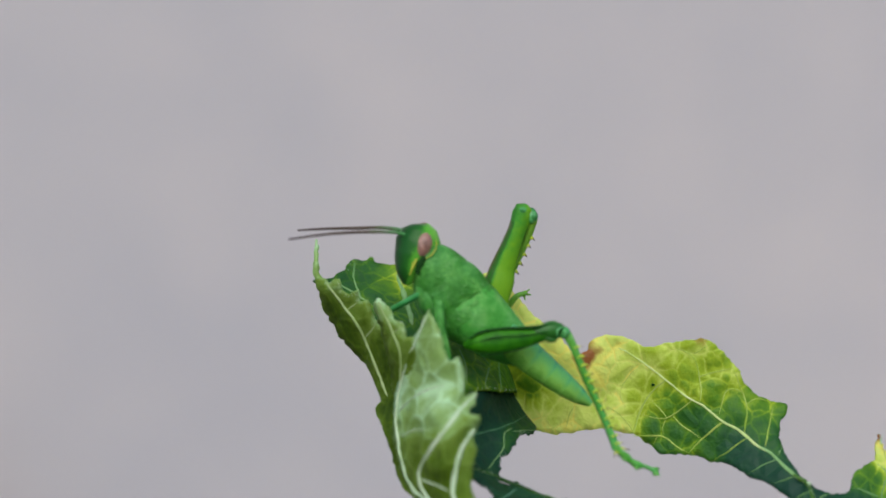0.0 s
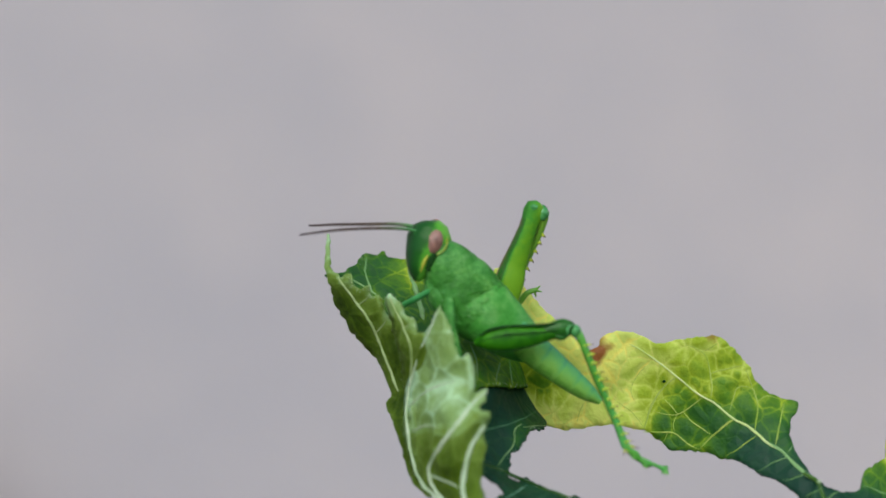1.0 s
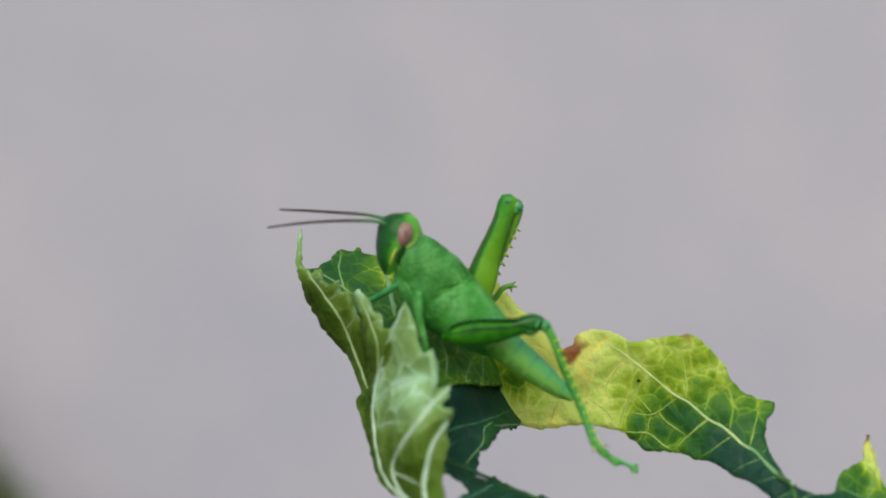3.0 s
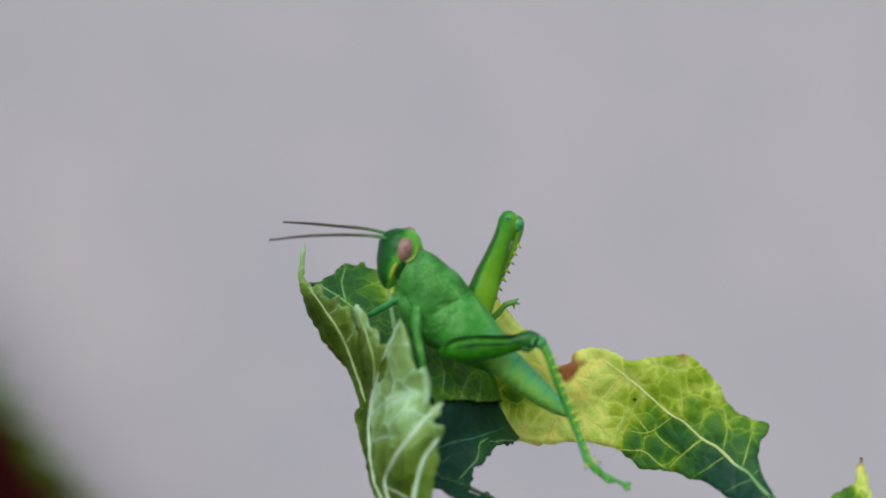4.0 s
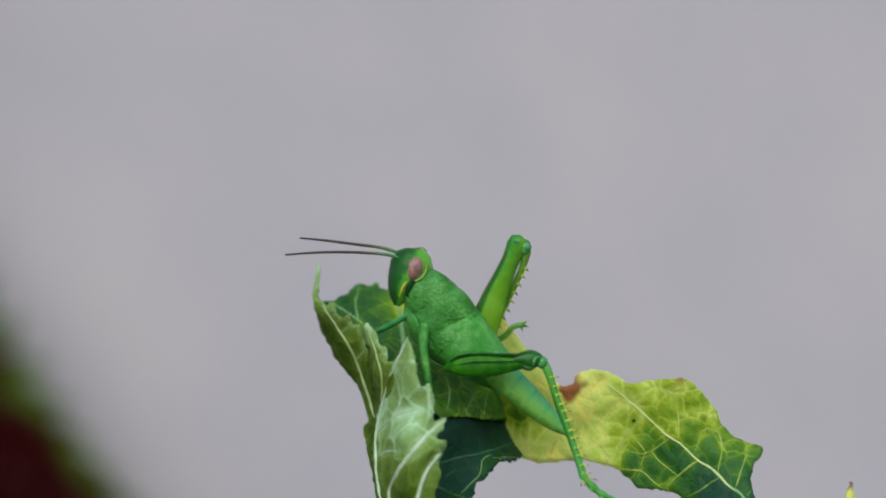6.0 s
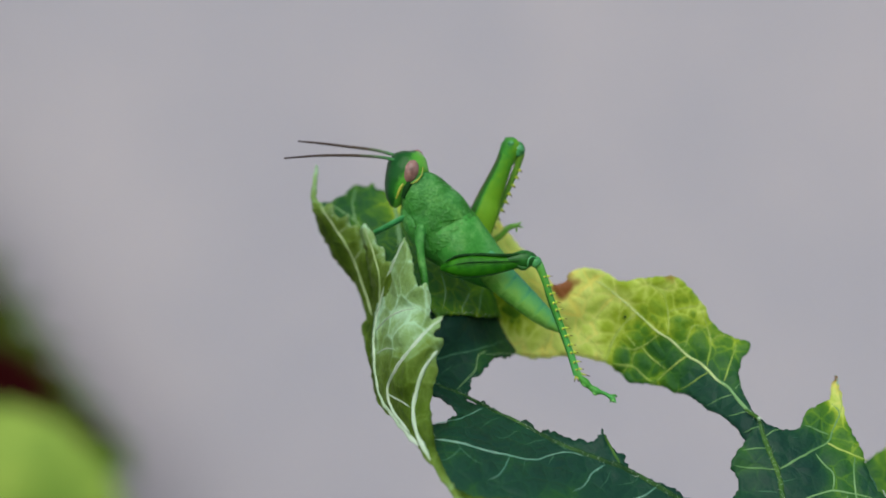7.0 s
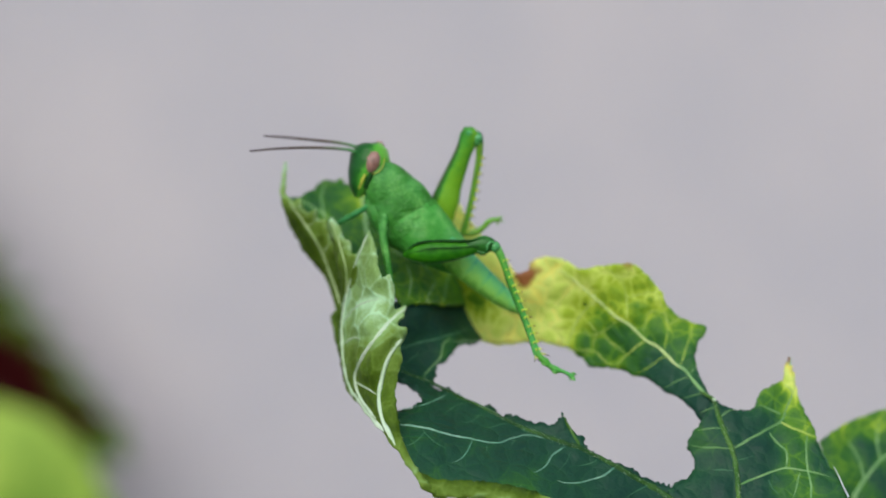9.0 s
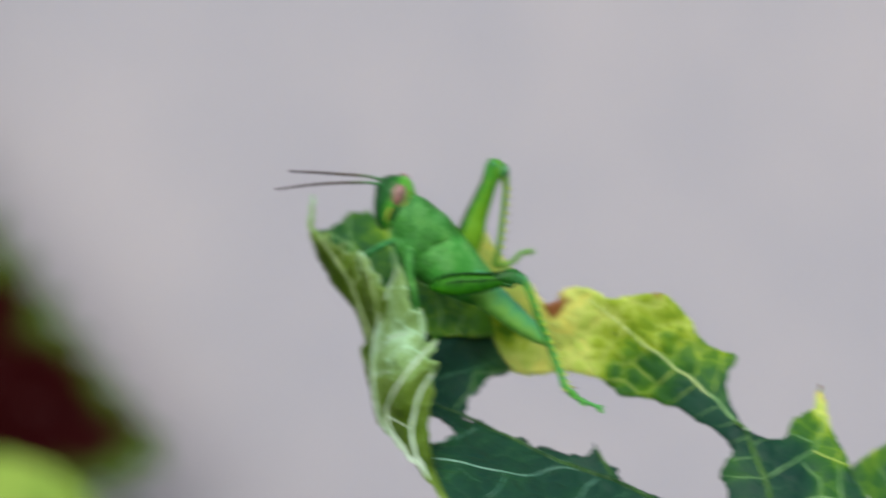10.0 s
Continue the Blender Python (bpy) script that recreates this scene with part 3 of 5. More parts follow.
# ---- the plant with the eaten leaf ----
def eaten_plant():
    plant = thing("plant", BASE * 1.0, "green plant with one large curled, half-eaten lobed leaf", "plant")
    # the yellowing lobe
    top = [(-0.79, 10.0, 5.81), (1.04, 9.5, 6.70), (2.74, 9.4, 3.64), (5.05, 8.4, 0.84), (7.02, 7.0, -0.90), (8.23, 6.5, -2.96), (9.64, 6.5, -2.51), (10.09, 6.5, -1.35), (11.18, 6.5, -0.90), (13.21, 6.0, -1.09),
           (14.56, 5.0, -1.85), (15.42, 4.5, -2.36), (17.51, 3.5, -1.97), (19.61, 2.0, -1.70), (20.57, 1.5, -1.57), (21.77, 1.5, -1.95), (23.97, 1.5, -4.21), (24.91, 1.5, -6.23), (26.17, 1.5, -7.49),
           (27.94, 1.6, -8.31), (29.33, 1.6, -8.50), (29.15, 1.2, -9.49), (28.19, 0.5, -10.21), (27.75, -1.0, -12.38), (28.00, -2.0, -13.57), (28.62, -4.0, -15.17), (29.28, -4.6, -16.23), (29.73, -4.9, -17.31)]
    low = [(28.44, -5.4, -18.98), (27.73, -5.2, -18.45), (26.84, -4.5, -17.22), (25.97, -3.0, -16.35), (24.02, -1.0, -15.49), (22.92, 0.5, -14.47), (21.31, 2.0, -14.18), (19.69, 3.0, -13.42), (16.67, 5.0, -13.35), (15.74, 5.4, -12.47),
           (14.35, 5.8, -11.34), (11.31, 6.6, -10.61), (9.10, 7.6, -10.66), (6.22, 8.4, -11.07), (3.94, 9.4, -10.34), (2.59, 10.4, -8.55), (1.94, 10.8, -6.15), (1.15, 10.8, -3.73), (-0.15, 10.6, -0.26)]
    sheet("leaf_lobe", top + low, [(13.86, 6.2, -6.35), (19.99, 2.8, -7.53), (7.48, 7.4, -5.74), (24.80, 0.5, -11.21)], plant,
          tones=[(0.7, 5.9, 0.88), (1.0, 3.9, 0.9), (2.0, 2.6, 0.9), (1.4, 2.0, 0.82), (4.3, 0.7, 0.84), (5.5, -0.9, 0.9), (6.8, -1.9, 0.94), (3.6, -1.9, 0.84), (1.8, -3.8, 0.66), (2.6, -5.7, 0.5), (4.2, -6.7, 0.42), (5.5, -7.6, 0.64), (3.1, -7.9, 0.78), (4.2, -9.6, 0.86), (6.2, -9.6, 0.87), (8.1, -9.3, 0.88), (7.8, -10.2, 0.9), (6.8, -6.7, 0.74), (10.0, -10.1, 0.9), (9.1, -3.8, 0.96), (10.3, -3.8, 1), (10.7, -5.4, 0.97), (9.4, -6.4, 0.93), (11.3, -2.5, 0.95), (11.0, -1.2, 0.94), (12.9, -1.5, 0.86), (12.6, -3.8, 0.86), (13.8, -5.7, 0.78), (12.3, -6.4, 0.84), (11.3, -8.3, 0.8), (12.9, -9.2, 0.76), (13.2, -10.6, 0.9), (14.2, -7.6, 0.72), (15.1, -3.8, 0.72), (15.4, -2.5, 0.7), (17.5, -3.4, 0.7), (19.3, -2.1, 0.7), (21.1, -3.1, 0.66), (18.8, -5.0, 0.68), (21.5, -4.3, 0.64), (22.4, -4.0, 0.64), (23.0, -5.6, 0.62), (21.8, -6.2, 0.58), (21.5, -7.5, 0.6), (23.7, -7.5, 0.44), (23.3, -9.1, 0.32), (24.3, -8.4, 0.45), (25.8, -9.3, 0.36), (25.4, -10.6, 0.36), (24.3, -5.0, 0.68), (25.5, -7.5, 0.62), (27.1, -9.3, 0.4), (26.9, -11.2, 0.32), (28.1, -8.7, 0.5), (28.3, -10.0, 0.36), (27.4, -12.4, 0.28), (28.1, -13.0, 0.2), (16.6, -7.6, 0.5), (17.6, -7.9, 0.46), (18.2, -6.6, 0.6), (16.4, -10.5, 0.26), (15.4, -10.2, 0.5), (15.7, -8.6, 0.56), (17.9, -10.8, 0.33), (19.1, -9.4, 0.33), (20.6, -9.7, 0.28), (21.8, -9.4, 0.34), (18.8, -12.0, 0.4), (17.6, -12.7, 0.28), (16.1, -12.6, 0.34), (20.0, -12.6, 0.52), (21.2, -11.6, 0.24), (21.8, -12.8, 0.24), (20.6, -13.5, 0.4), (23.0, -11.9, 0.14), (24.2, -12.5, 0.06), (23.5, -13.7, 0.06), (25.3, -13.6, 0.05), (24.6, -14.9, 0.06), (26.4, -14.8, 0.04), (26.3, -16.0, 0.04), (28.0, -16.2, 0.04), (27.0, -17.1, 0.04), (28.8, -17.1, 0.04)],
          spots=[(7.2, -2.3, 0), (7.6, -4.0, 0), (6.3, -3.1, 0), (8.4, -3.2, 0.9), (9.1, -3.2, 1), (10.1, -2.8, 0.8), (10.7, -2.3, 0.6), (9.9, -1.3, 0.8), (20.5, -1.6, 0.62), (13.5, -4.9, 0), (7.2, -4.9, 0), (11.0, -1.2, 0), (18.5, -2.4, 0), (22.2, -3.1, 0), (11.0, -3.7, 0), (15.8, -6.1, 0.5), (15.8, -5.6, 0), (16.1, -6.5, 0)],
          veins=[([(12.89, 6, -2.24), (14.13, 5.4, -3.01), (15.69, 4.8, -4.27), (17.36, 4, -5.72), (19.08, 3.3, -7.35), (20.36, 2.7, -8.16), (21.34, 2.3, -8.96), (22.54, 1.7, -10.08), (24.21, 0.8, -11.16), (25.35, -0.2, -12.43), (26.14, -1, -13.13)], (0.04, 0.12), VEIN_CREAM),
                 ([(25.47, -0.3, -12.48), (26.65, -1.4, -13.42), (27.52, -2.9, -14.63), (28.41, -4.2, -15.71), (29.27, -4.6, -16.35), (29.81, -5.2, -17.96)], (0.12, 0.22), VEIN_GREEN),
                 ([(17.42, 4, -5.6), (16.52, 4.7, -6.38), (15.54, 5.4, -7.48), (14.86, 5.7, -8.9), (14.42, 5.9, -10.19), (14.1, 5.9, -11.09)], (0.05, 0.14), VEIN_YELLOW),
                 ([(14.04, 5.9, -11.35), (15.42, 5.5, -11.45), (16.97, 4.8, -11.55), (17.95, 4.3, -12.29), (18.68, 3.8, -12.96), (19.39, 3.2, -13.31)], (0.05, 0.06), VEIN_YELLOW),
                 ([(22.6, 1.7, -10.14), (21.64, 2.1, -10.85), (20.49, 2.7, -11.95), (19.27, 3.3, -13.31)], (0.101, 0.05), VEIN_YELLOW),
                 ([(24.66, 0.3, -11.83), (23.09, 0.9, -12.93), (21.42, 1.9, -14.18)], (0.05, 0.036), VEIN_YELLOW),
                 ([(27.13, -2.1, -13.94), (25.57, -1.7, -14.64), (24.14, -1, -15.37)], (0.05, 0.036), VEIN_GREEN),
                 ([(28.48, -4.1, -15.53), (27.18, -3.7, -15.92), (26.14, -3.2, -16.27)], (0.05, 0.036), VEIN_GREEN),
                 ([(20.42, 2.7, -8.16), (20.59, 2.4, -6.57), (20.38, 2.3, -4.99), (20, 2.2, -3.66), (19.32, 2.4, -2.9), (18.11, 3.1, -2.53)], (0.065, 0.036), VEIN_YELLOW),
                 ([(20.39, 2.3, -5.49), (21.79, 1.8, -5.1), (23.66, 1.5, -4.66), (24.16, 1.5, -4.47)], (0.05, 0.029), VEIN_YELLOW),
                 ([(19.93, 2.1, -3.09), (20.83, 1.6, -2.52), (21.64, 1.5, -2.08)], (0.036, 0.022), VEIN_YELLOW),
                 ([(24.56, 0.6, -11.22), (24.79, 1, -9.98), (25.01, 1.3, -8.61), (24.72, 1.5, -7.36), (24.22, 1.5, -5.91), (23.78, 1.5, -4.72)], (0.072, 0.036), VEIN_YELLOW),
                 ([(24.78, 1.5, -7.3), (23.91, 1.5, -6.86), (23.04, 1.7, -6.99), (22.61, 1.8, -8.13), (22.25, 1.9, -9.39)], (0.043, 0.043), VEIN_YELLOW),
                 ([(25.02, 1.3, -8.36), (26.16, 1.4, -7.92), (27.81, 1.6, -8.31)], (0.043, 0.029), VEIN_YELLOW),
                 ([(26.17, -0.7, -12.71), (26.67, -0.1, -11.49), (27.26, 0.6, -10.15), (27.86, 1.5, -8.62)], (0.065, 0.036), VEIN_YELLOW),
                 ([(27.17, -1.8, -13.58), (27.7, -1.4, -12.98), (28.06, -1.1, -12.38)], (0.043, 0.029), VEIN_GREEN),
                 ([(19.75, 3, -7.85), (18.73, 3.7, -8.76), (17.34, 4.6, -9.62), (15.86, 5.3, -9.46), (14.92, 5.7, -9.1)], (0.058, 0.036), VEIN_YELLOW),
                 ([(17.34, 4.6, -9.62), (16.97, 4.8, -10.66), (17.1, 4.8, -11.48)], (0.043, 0.043), VEIN_YELLOW),
                 ([(17.4, 4.5, -9.56), (16.72, 4.8, -8.61), (16.1, 5.1, -7.99), (15.97, 5.1, -7.35)], (0.036, 0.036), VEIN_YELLOW),
                 ([(17.95, 4.2, -9.42), (18.92, 3.7, -10.54), (19.89, 3.1, -11.34), (20.61, 2.7, -11.82)], (0.036, 0.043), VEIN_YELLOW),
                 ([(16.48, 5.1, -11.5), (16.05, 5.3, -12.21), (15.73, 5.4, -12.73)], (0.043, 0.036), VEIN_YELLOW),
                 ([(14.1, 5.9, -10.96), (13.22, 6.3, -9.57), (12.09, 6.6, -8.61), (11, 6.8, -7.66)], (0.036, 0.022), VEIN_YELLOW),
                 ([(14.46, 5.5, -4.54), (13.54, 6.2, -5.71), (12.92, 6.5, -7), (13.23, 6.4, -8.28)], (0.029, 0.022), VEIN_YELLOW),
                 ([(5.39, 6.1, -4.56), (6.29, 6.3, -6.04), (7.78, 6.7, -7.33), (9.4, 6.9, -8.05)], (0.043, 0.022), VEIN_YELLOW),
                 ([(1.79, 5.5, -4.41), (2.43, 5.4, -6.65), (3.46, 6, -8.91), (4.29, 9.4, -10.34)], (0.058, 0.043), VEIN_YELLOW),
                 ([(7.47, 7, -10.24), (7.79, 6.9, -8.95), (8.43, 6.8, -7.98)], (0.043, 0.029), VEIN_YELLOW)],
          seed=1, label="yellowing leaf lobe with brown dead patches")
    blob("speck", (16.04, 4.3, -6.18), (0.2, 0.15, 0.17), (0, 0, 0), RIDGE, plant, "small black speck", 2)
    blob("speck", (29.27, -5.6, -16.28), (0.22, 0.2, 0.2), (0, 0, 0), VEIN_PALE, plant, "small white speck", 2)
    # the dark base of the leaf
    right = [(29.35, -5.0, -16.33), (30.63, -5.0, -17.06), (31.86, -5.0, -17.43), (33.58, -4.5, -17.34), (34.35, -3.5, -15.94), (35.73, -2.5, -14.90), (37.32, -1.5, -14.34), (37.71, -1.0, -13.01), (38.17, -0.5, -11.66), (38.46, -1.0, -13.01),
             (38.79, -2.0, -14.81), (38.86, -3.0, -16.72), (40.11, -5.0, -19.20), (40.54, -6.0, -21.24), (41.99, -8.0, -24.07), (43.11, -10.0, -26.85), (44.00, -13.0, -30.61)]
    left = [(38.51, -14.0, -32.82), (32.64, -14.0, -33.40), (28.07, -13.0, -30.61), (24.76, -11.0, -27.62), (23.68, -10.0, -25.53), (24.68, -9.0, -24.86), (25.89, -9.0, -24.44), (26.85, -8.0, -23.47), (26.79, -7.0, -22.06), (26.06, -7.0, -21.27), (26.97, -6.5, -19.68), (27.76, -6.0, -18.44)]
    sheet("leaf_blade", right + left, [(30.60, -7.5, -21.71), (36.44, -5.0, -19.51), (35.80, -9.0, -25.17)], plant,
          tones=[(38.3, -12.9, 1), (38.5, -13.9, 0.92), (37.7, -14.5, 0.78), (38.7, -15.4, 0.8), (36.5, -15.4, 0.46), (35.5, -16.3, 0.43), (37.1, -16.6, 0.43), (34.8, -16.8, 0.36), (38.2, -17.8, 0.43), (39.0, -18.6, 0.46), (40.1, -19.8, 0.52), (37.7, -18.9, 0.38), (34.4, -18.0, 0.1), (32.1, -18.2, 0.05), (35.6, -18.6, 0.08), (33.1, -21.2, 0.03), (35.0, -21.2, 0.05), (33.3, -19.4, 0.04), (37.2, -20.9, 0.33), (38.0, -22.4, 0.34), (37.5, -24.1, 0.36), (38.5, -25.5, 0.36), (36.6, -25.7, 0.28), (40.2, -21.8, 0.1), (40.9, -22.9, 0.12), (40.0, -25.2, 0.24), (34.2, -22.9, 0.04), (32.8, -24.6, 0.05), (33.9, -26.0, 0.06), (29.6, -18.5, 0.06), (28.9, -20.3, 0.18), (27.4, -20.6, 0.3), (27.9, -21.5, 0.26), (29.4, -22.3, 0.06), (27.6, -22.9, 0.1), (26.8, -24.3, 0.18), (26.4, -25.7, 0.12), (28.6, -25.1, 0.05), (30.9, -18.2, 0.05), (29.4, -16.7, 0.08), (30.3, -26.0, 0.04)],
          spots=[(38.2, -11.9, 1), (38.2, -13.1, 0.2), (37.9, -15.6, 0), (32.2, -21.2, 0)], veins=[([(27.92, -4.7, -15.37), (29.23, -5, -16.27), (29.71, -5.5, -17.81), (30.31, -6.5, -19.86), (31.02, -7.5, -21.71), (31.26, -8.4, -23.43), (31.31, -9.3, -25.13), (31.17, -10.7, -27.36), (30.52, -12.4, -30.1)], (0.2, 0.3), VEIN_OLIVE),
                 ([(31.24, -7.2, -21.31), (33.72, -6, -20.08), (36.58, -4.5, -18.75), (37.27, -3.7, -17.59), (38.19, -2.6, -16.01), (38.02, -2.1, -15.29), (37.45, -1.8, -14.82)], (0.12, 0.06), VEIN_GREEN),
                 ([(36.58, -4.5, -18.75), (38.45, -5, -19.62), (40.61, -5.6, -20.43)], (0.1, 0.07), VEIN_YELLOW),
                 ([(36.79, -4, -17.94), (35.88, -3.9, -17.57), (34.89, -4, -17.14), (34.13, -4.1, -17)], (0.07, 0.05), VEIN_GREEN),
                 ([(38.19, -2.6, -16.01), (38.49, -1.9, -14.81), (38.31, -1.1, -13.31)], (0.06, 0.05), VEIN_YELLOW),
                 ([(35.27, -5.4, -19.77), (36.03, -6.1, -20.94), (36.88, -6.4, -21.63), (36.89, -7.1, -22.65), (36.6, -7.8, -23.49)], (0.07, 0.07), VEIN_GREEN),
                 ([(31.43, -9.3, -25.07), (33.76, -8.6, -24.19), (36.61, -7.7, -23.44), (39.02, -7.7, -23.74), (41.24, -8.1, -24.3)], (0.11, 0.06), VEIN_GREEN),
                 ([(39.31, -5.4, -20.08), (39.07, -6.4, -21.82), (39.02, -7.7, -23.74), (39.16, -8.7, -25.08), (38.99, -9.9, -26.85)], (0.07, 0.09), VEIN_GREEN),
                 ([(38.09, -7.9, -23.85), (37.64, -8.8, -25.07), (37.06, -9.7, -26.4)], (0.06, 0.06), VEIN_GREEN),
                 ([(26.56, -6.8, -21.05), (27.65, -6.9, -21.28), (29.2, -7.1, -21.32), (31.12, -7.2, -21.31)], (0.06, 0.09), VEIN_GREEN),
                 ([(27.47, -6.4, -19.51), (29.06, -6.3, -19.33), (30.6, -6.1, -19.23)], (0.05, 0.06), VEIN_GREEN),
                 ([(27.66, -5.8, -17.79), (28.8, -5.5, -17.27), (29.82, -5.1, -16.93)], (0.05, 0.05), VEIN_GREEN),
                 ([(30, -5.6, -18.11), (30.78, -5.3, -17.59), (31.8, -4.9, -17.31)], (0.07, 0.04), VEIN_GREEN),
                 ([(28.57, -8.2, -23.57), (29.88, -8.4, -23.55), (31.18, -8.5, -23.66)], (0.05, 0.06), VEIN_THIN),
                 ([(31.26, -7.9, -22.57), (32.26, -7.7, -22.41), (33.14, -7.5, -22.19)], (0.05, 0.03), VEIN_THIN),
                 ([(34.64, -8.7, -24.59), (35.04, -9.2, -25.44), (35.98, -9.7, -26.28)], (0.05, 0.04), VEIN_THIN),
                 ([(40.6, -6.4, -21.82), (41.12, -6.9, -22.5), (41.43, -7.8, -23.8)], (0.05, 0.04), VEIN_THIN),
                 ([(32.74, -5.2, -18.26), (33.89, -4.9, -18.17)], (0.04, 0.03), VEIN_THIN)],
          seed=2, ragged=0.2, hairs=0.3, down=VEIN_THIN, label="dark green leaf base with a yellow pointed tooth")
    for tip in [(38.08, -1, -11.76), (38.46, -1, -11.89), (37.65, -1, -12.38)]:
        limb("leaf_hair", [(38.27, -1, -12.88), tip], [(0.06, 0.06), (0.02, 0.02)], BRISTLE, plant, sides=5, step=0.4)
    # A thin glossy white strand that widens down the leaf edge.
    limb("pale_strand", [(41.84, -7.5, -23.28), (42.14, -8.5, -24.14), (42.43, -9.5, -25.11), (42.83, -10.5, -26.19)], [(0.02, 0.02), (0.05, 0.04), (0.07, 0.05), (0.11, 0.05)], STRAND, plant, sides=8, step=0.4, label="glossy white strand along the leaf edge")
    # the middle lobe, gnawed along its rib
    top = [(-5.89, 0.5, -5.89), (-1.52, 2.6, -5.63), (3.04, 13.4, -6.08), (5.64, 11.4, -10.30), (3.60, 6.5, -10.54), (1.77, 3.0, -10.83), (0.38, 1.0, -12.18), (-0.81, 0.0, -13.38), (-1.00, -1.0, -15.00), (0.37, -2.0, -15.55), (1.91, -3.0, -15.98), (3.13, -4.0, -16.40), (4.04, -4.5, -17.22),
           (5.76, -4.5, -17.04), (6.11, -5.0, -17.98), (7.40, -5.0, -17.67), (8.58, -6.0, -18.51), (10.39, -6.5, -18.77), (12.24, -7.0, -18.73), (12.69, -7.7, -17.40), (13.30, -7.5, -18.81), (14.27, -7.5, -19.59), (15.26, -8.0, -20.15), (15.71, -8.5, -21.49),
           (17.52, -8.5, -22.33), (19.58, -9.0, -23.06), (21.38, -9.0, -24.26)]
    low = [(22.88, -9.0, -24.68), (24.33, -9.5, -24.99), (25.65, -11.0, -26.72), (26.42, -12.0, -28.97), (24.53, -13.0, -31.20), (18.55, -14.0, -29.59), (12.62, -15.0, -27.11), (7.93, -15.5, -25.01), (3.85, -15.5, -24.31), (0.35, -16.0, -24.49), (-1.98, -16.0, -23.90), (-4.03, -15.0, -21.27), (-5.25, -13.0, -19.40),
           (-5.67, -8.0, -17.44), (-4.79, -7.0, -17.27), (-3.10, -6.0, -16.86), (-2.20, -5.0, -16.02), (-3.13, -4.5, -15.26), (-5.16, -4.0, -14.43), (-6.42, -3.0, -13.51), (-6.72, -1.0, -9.89)]
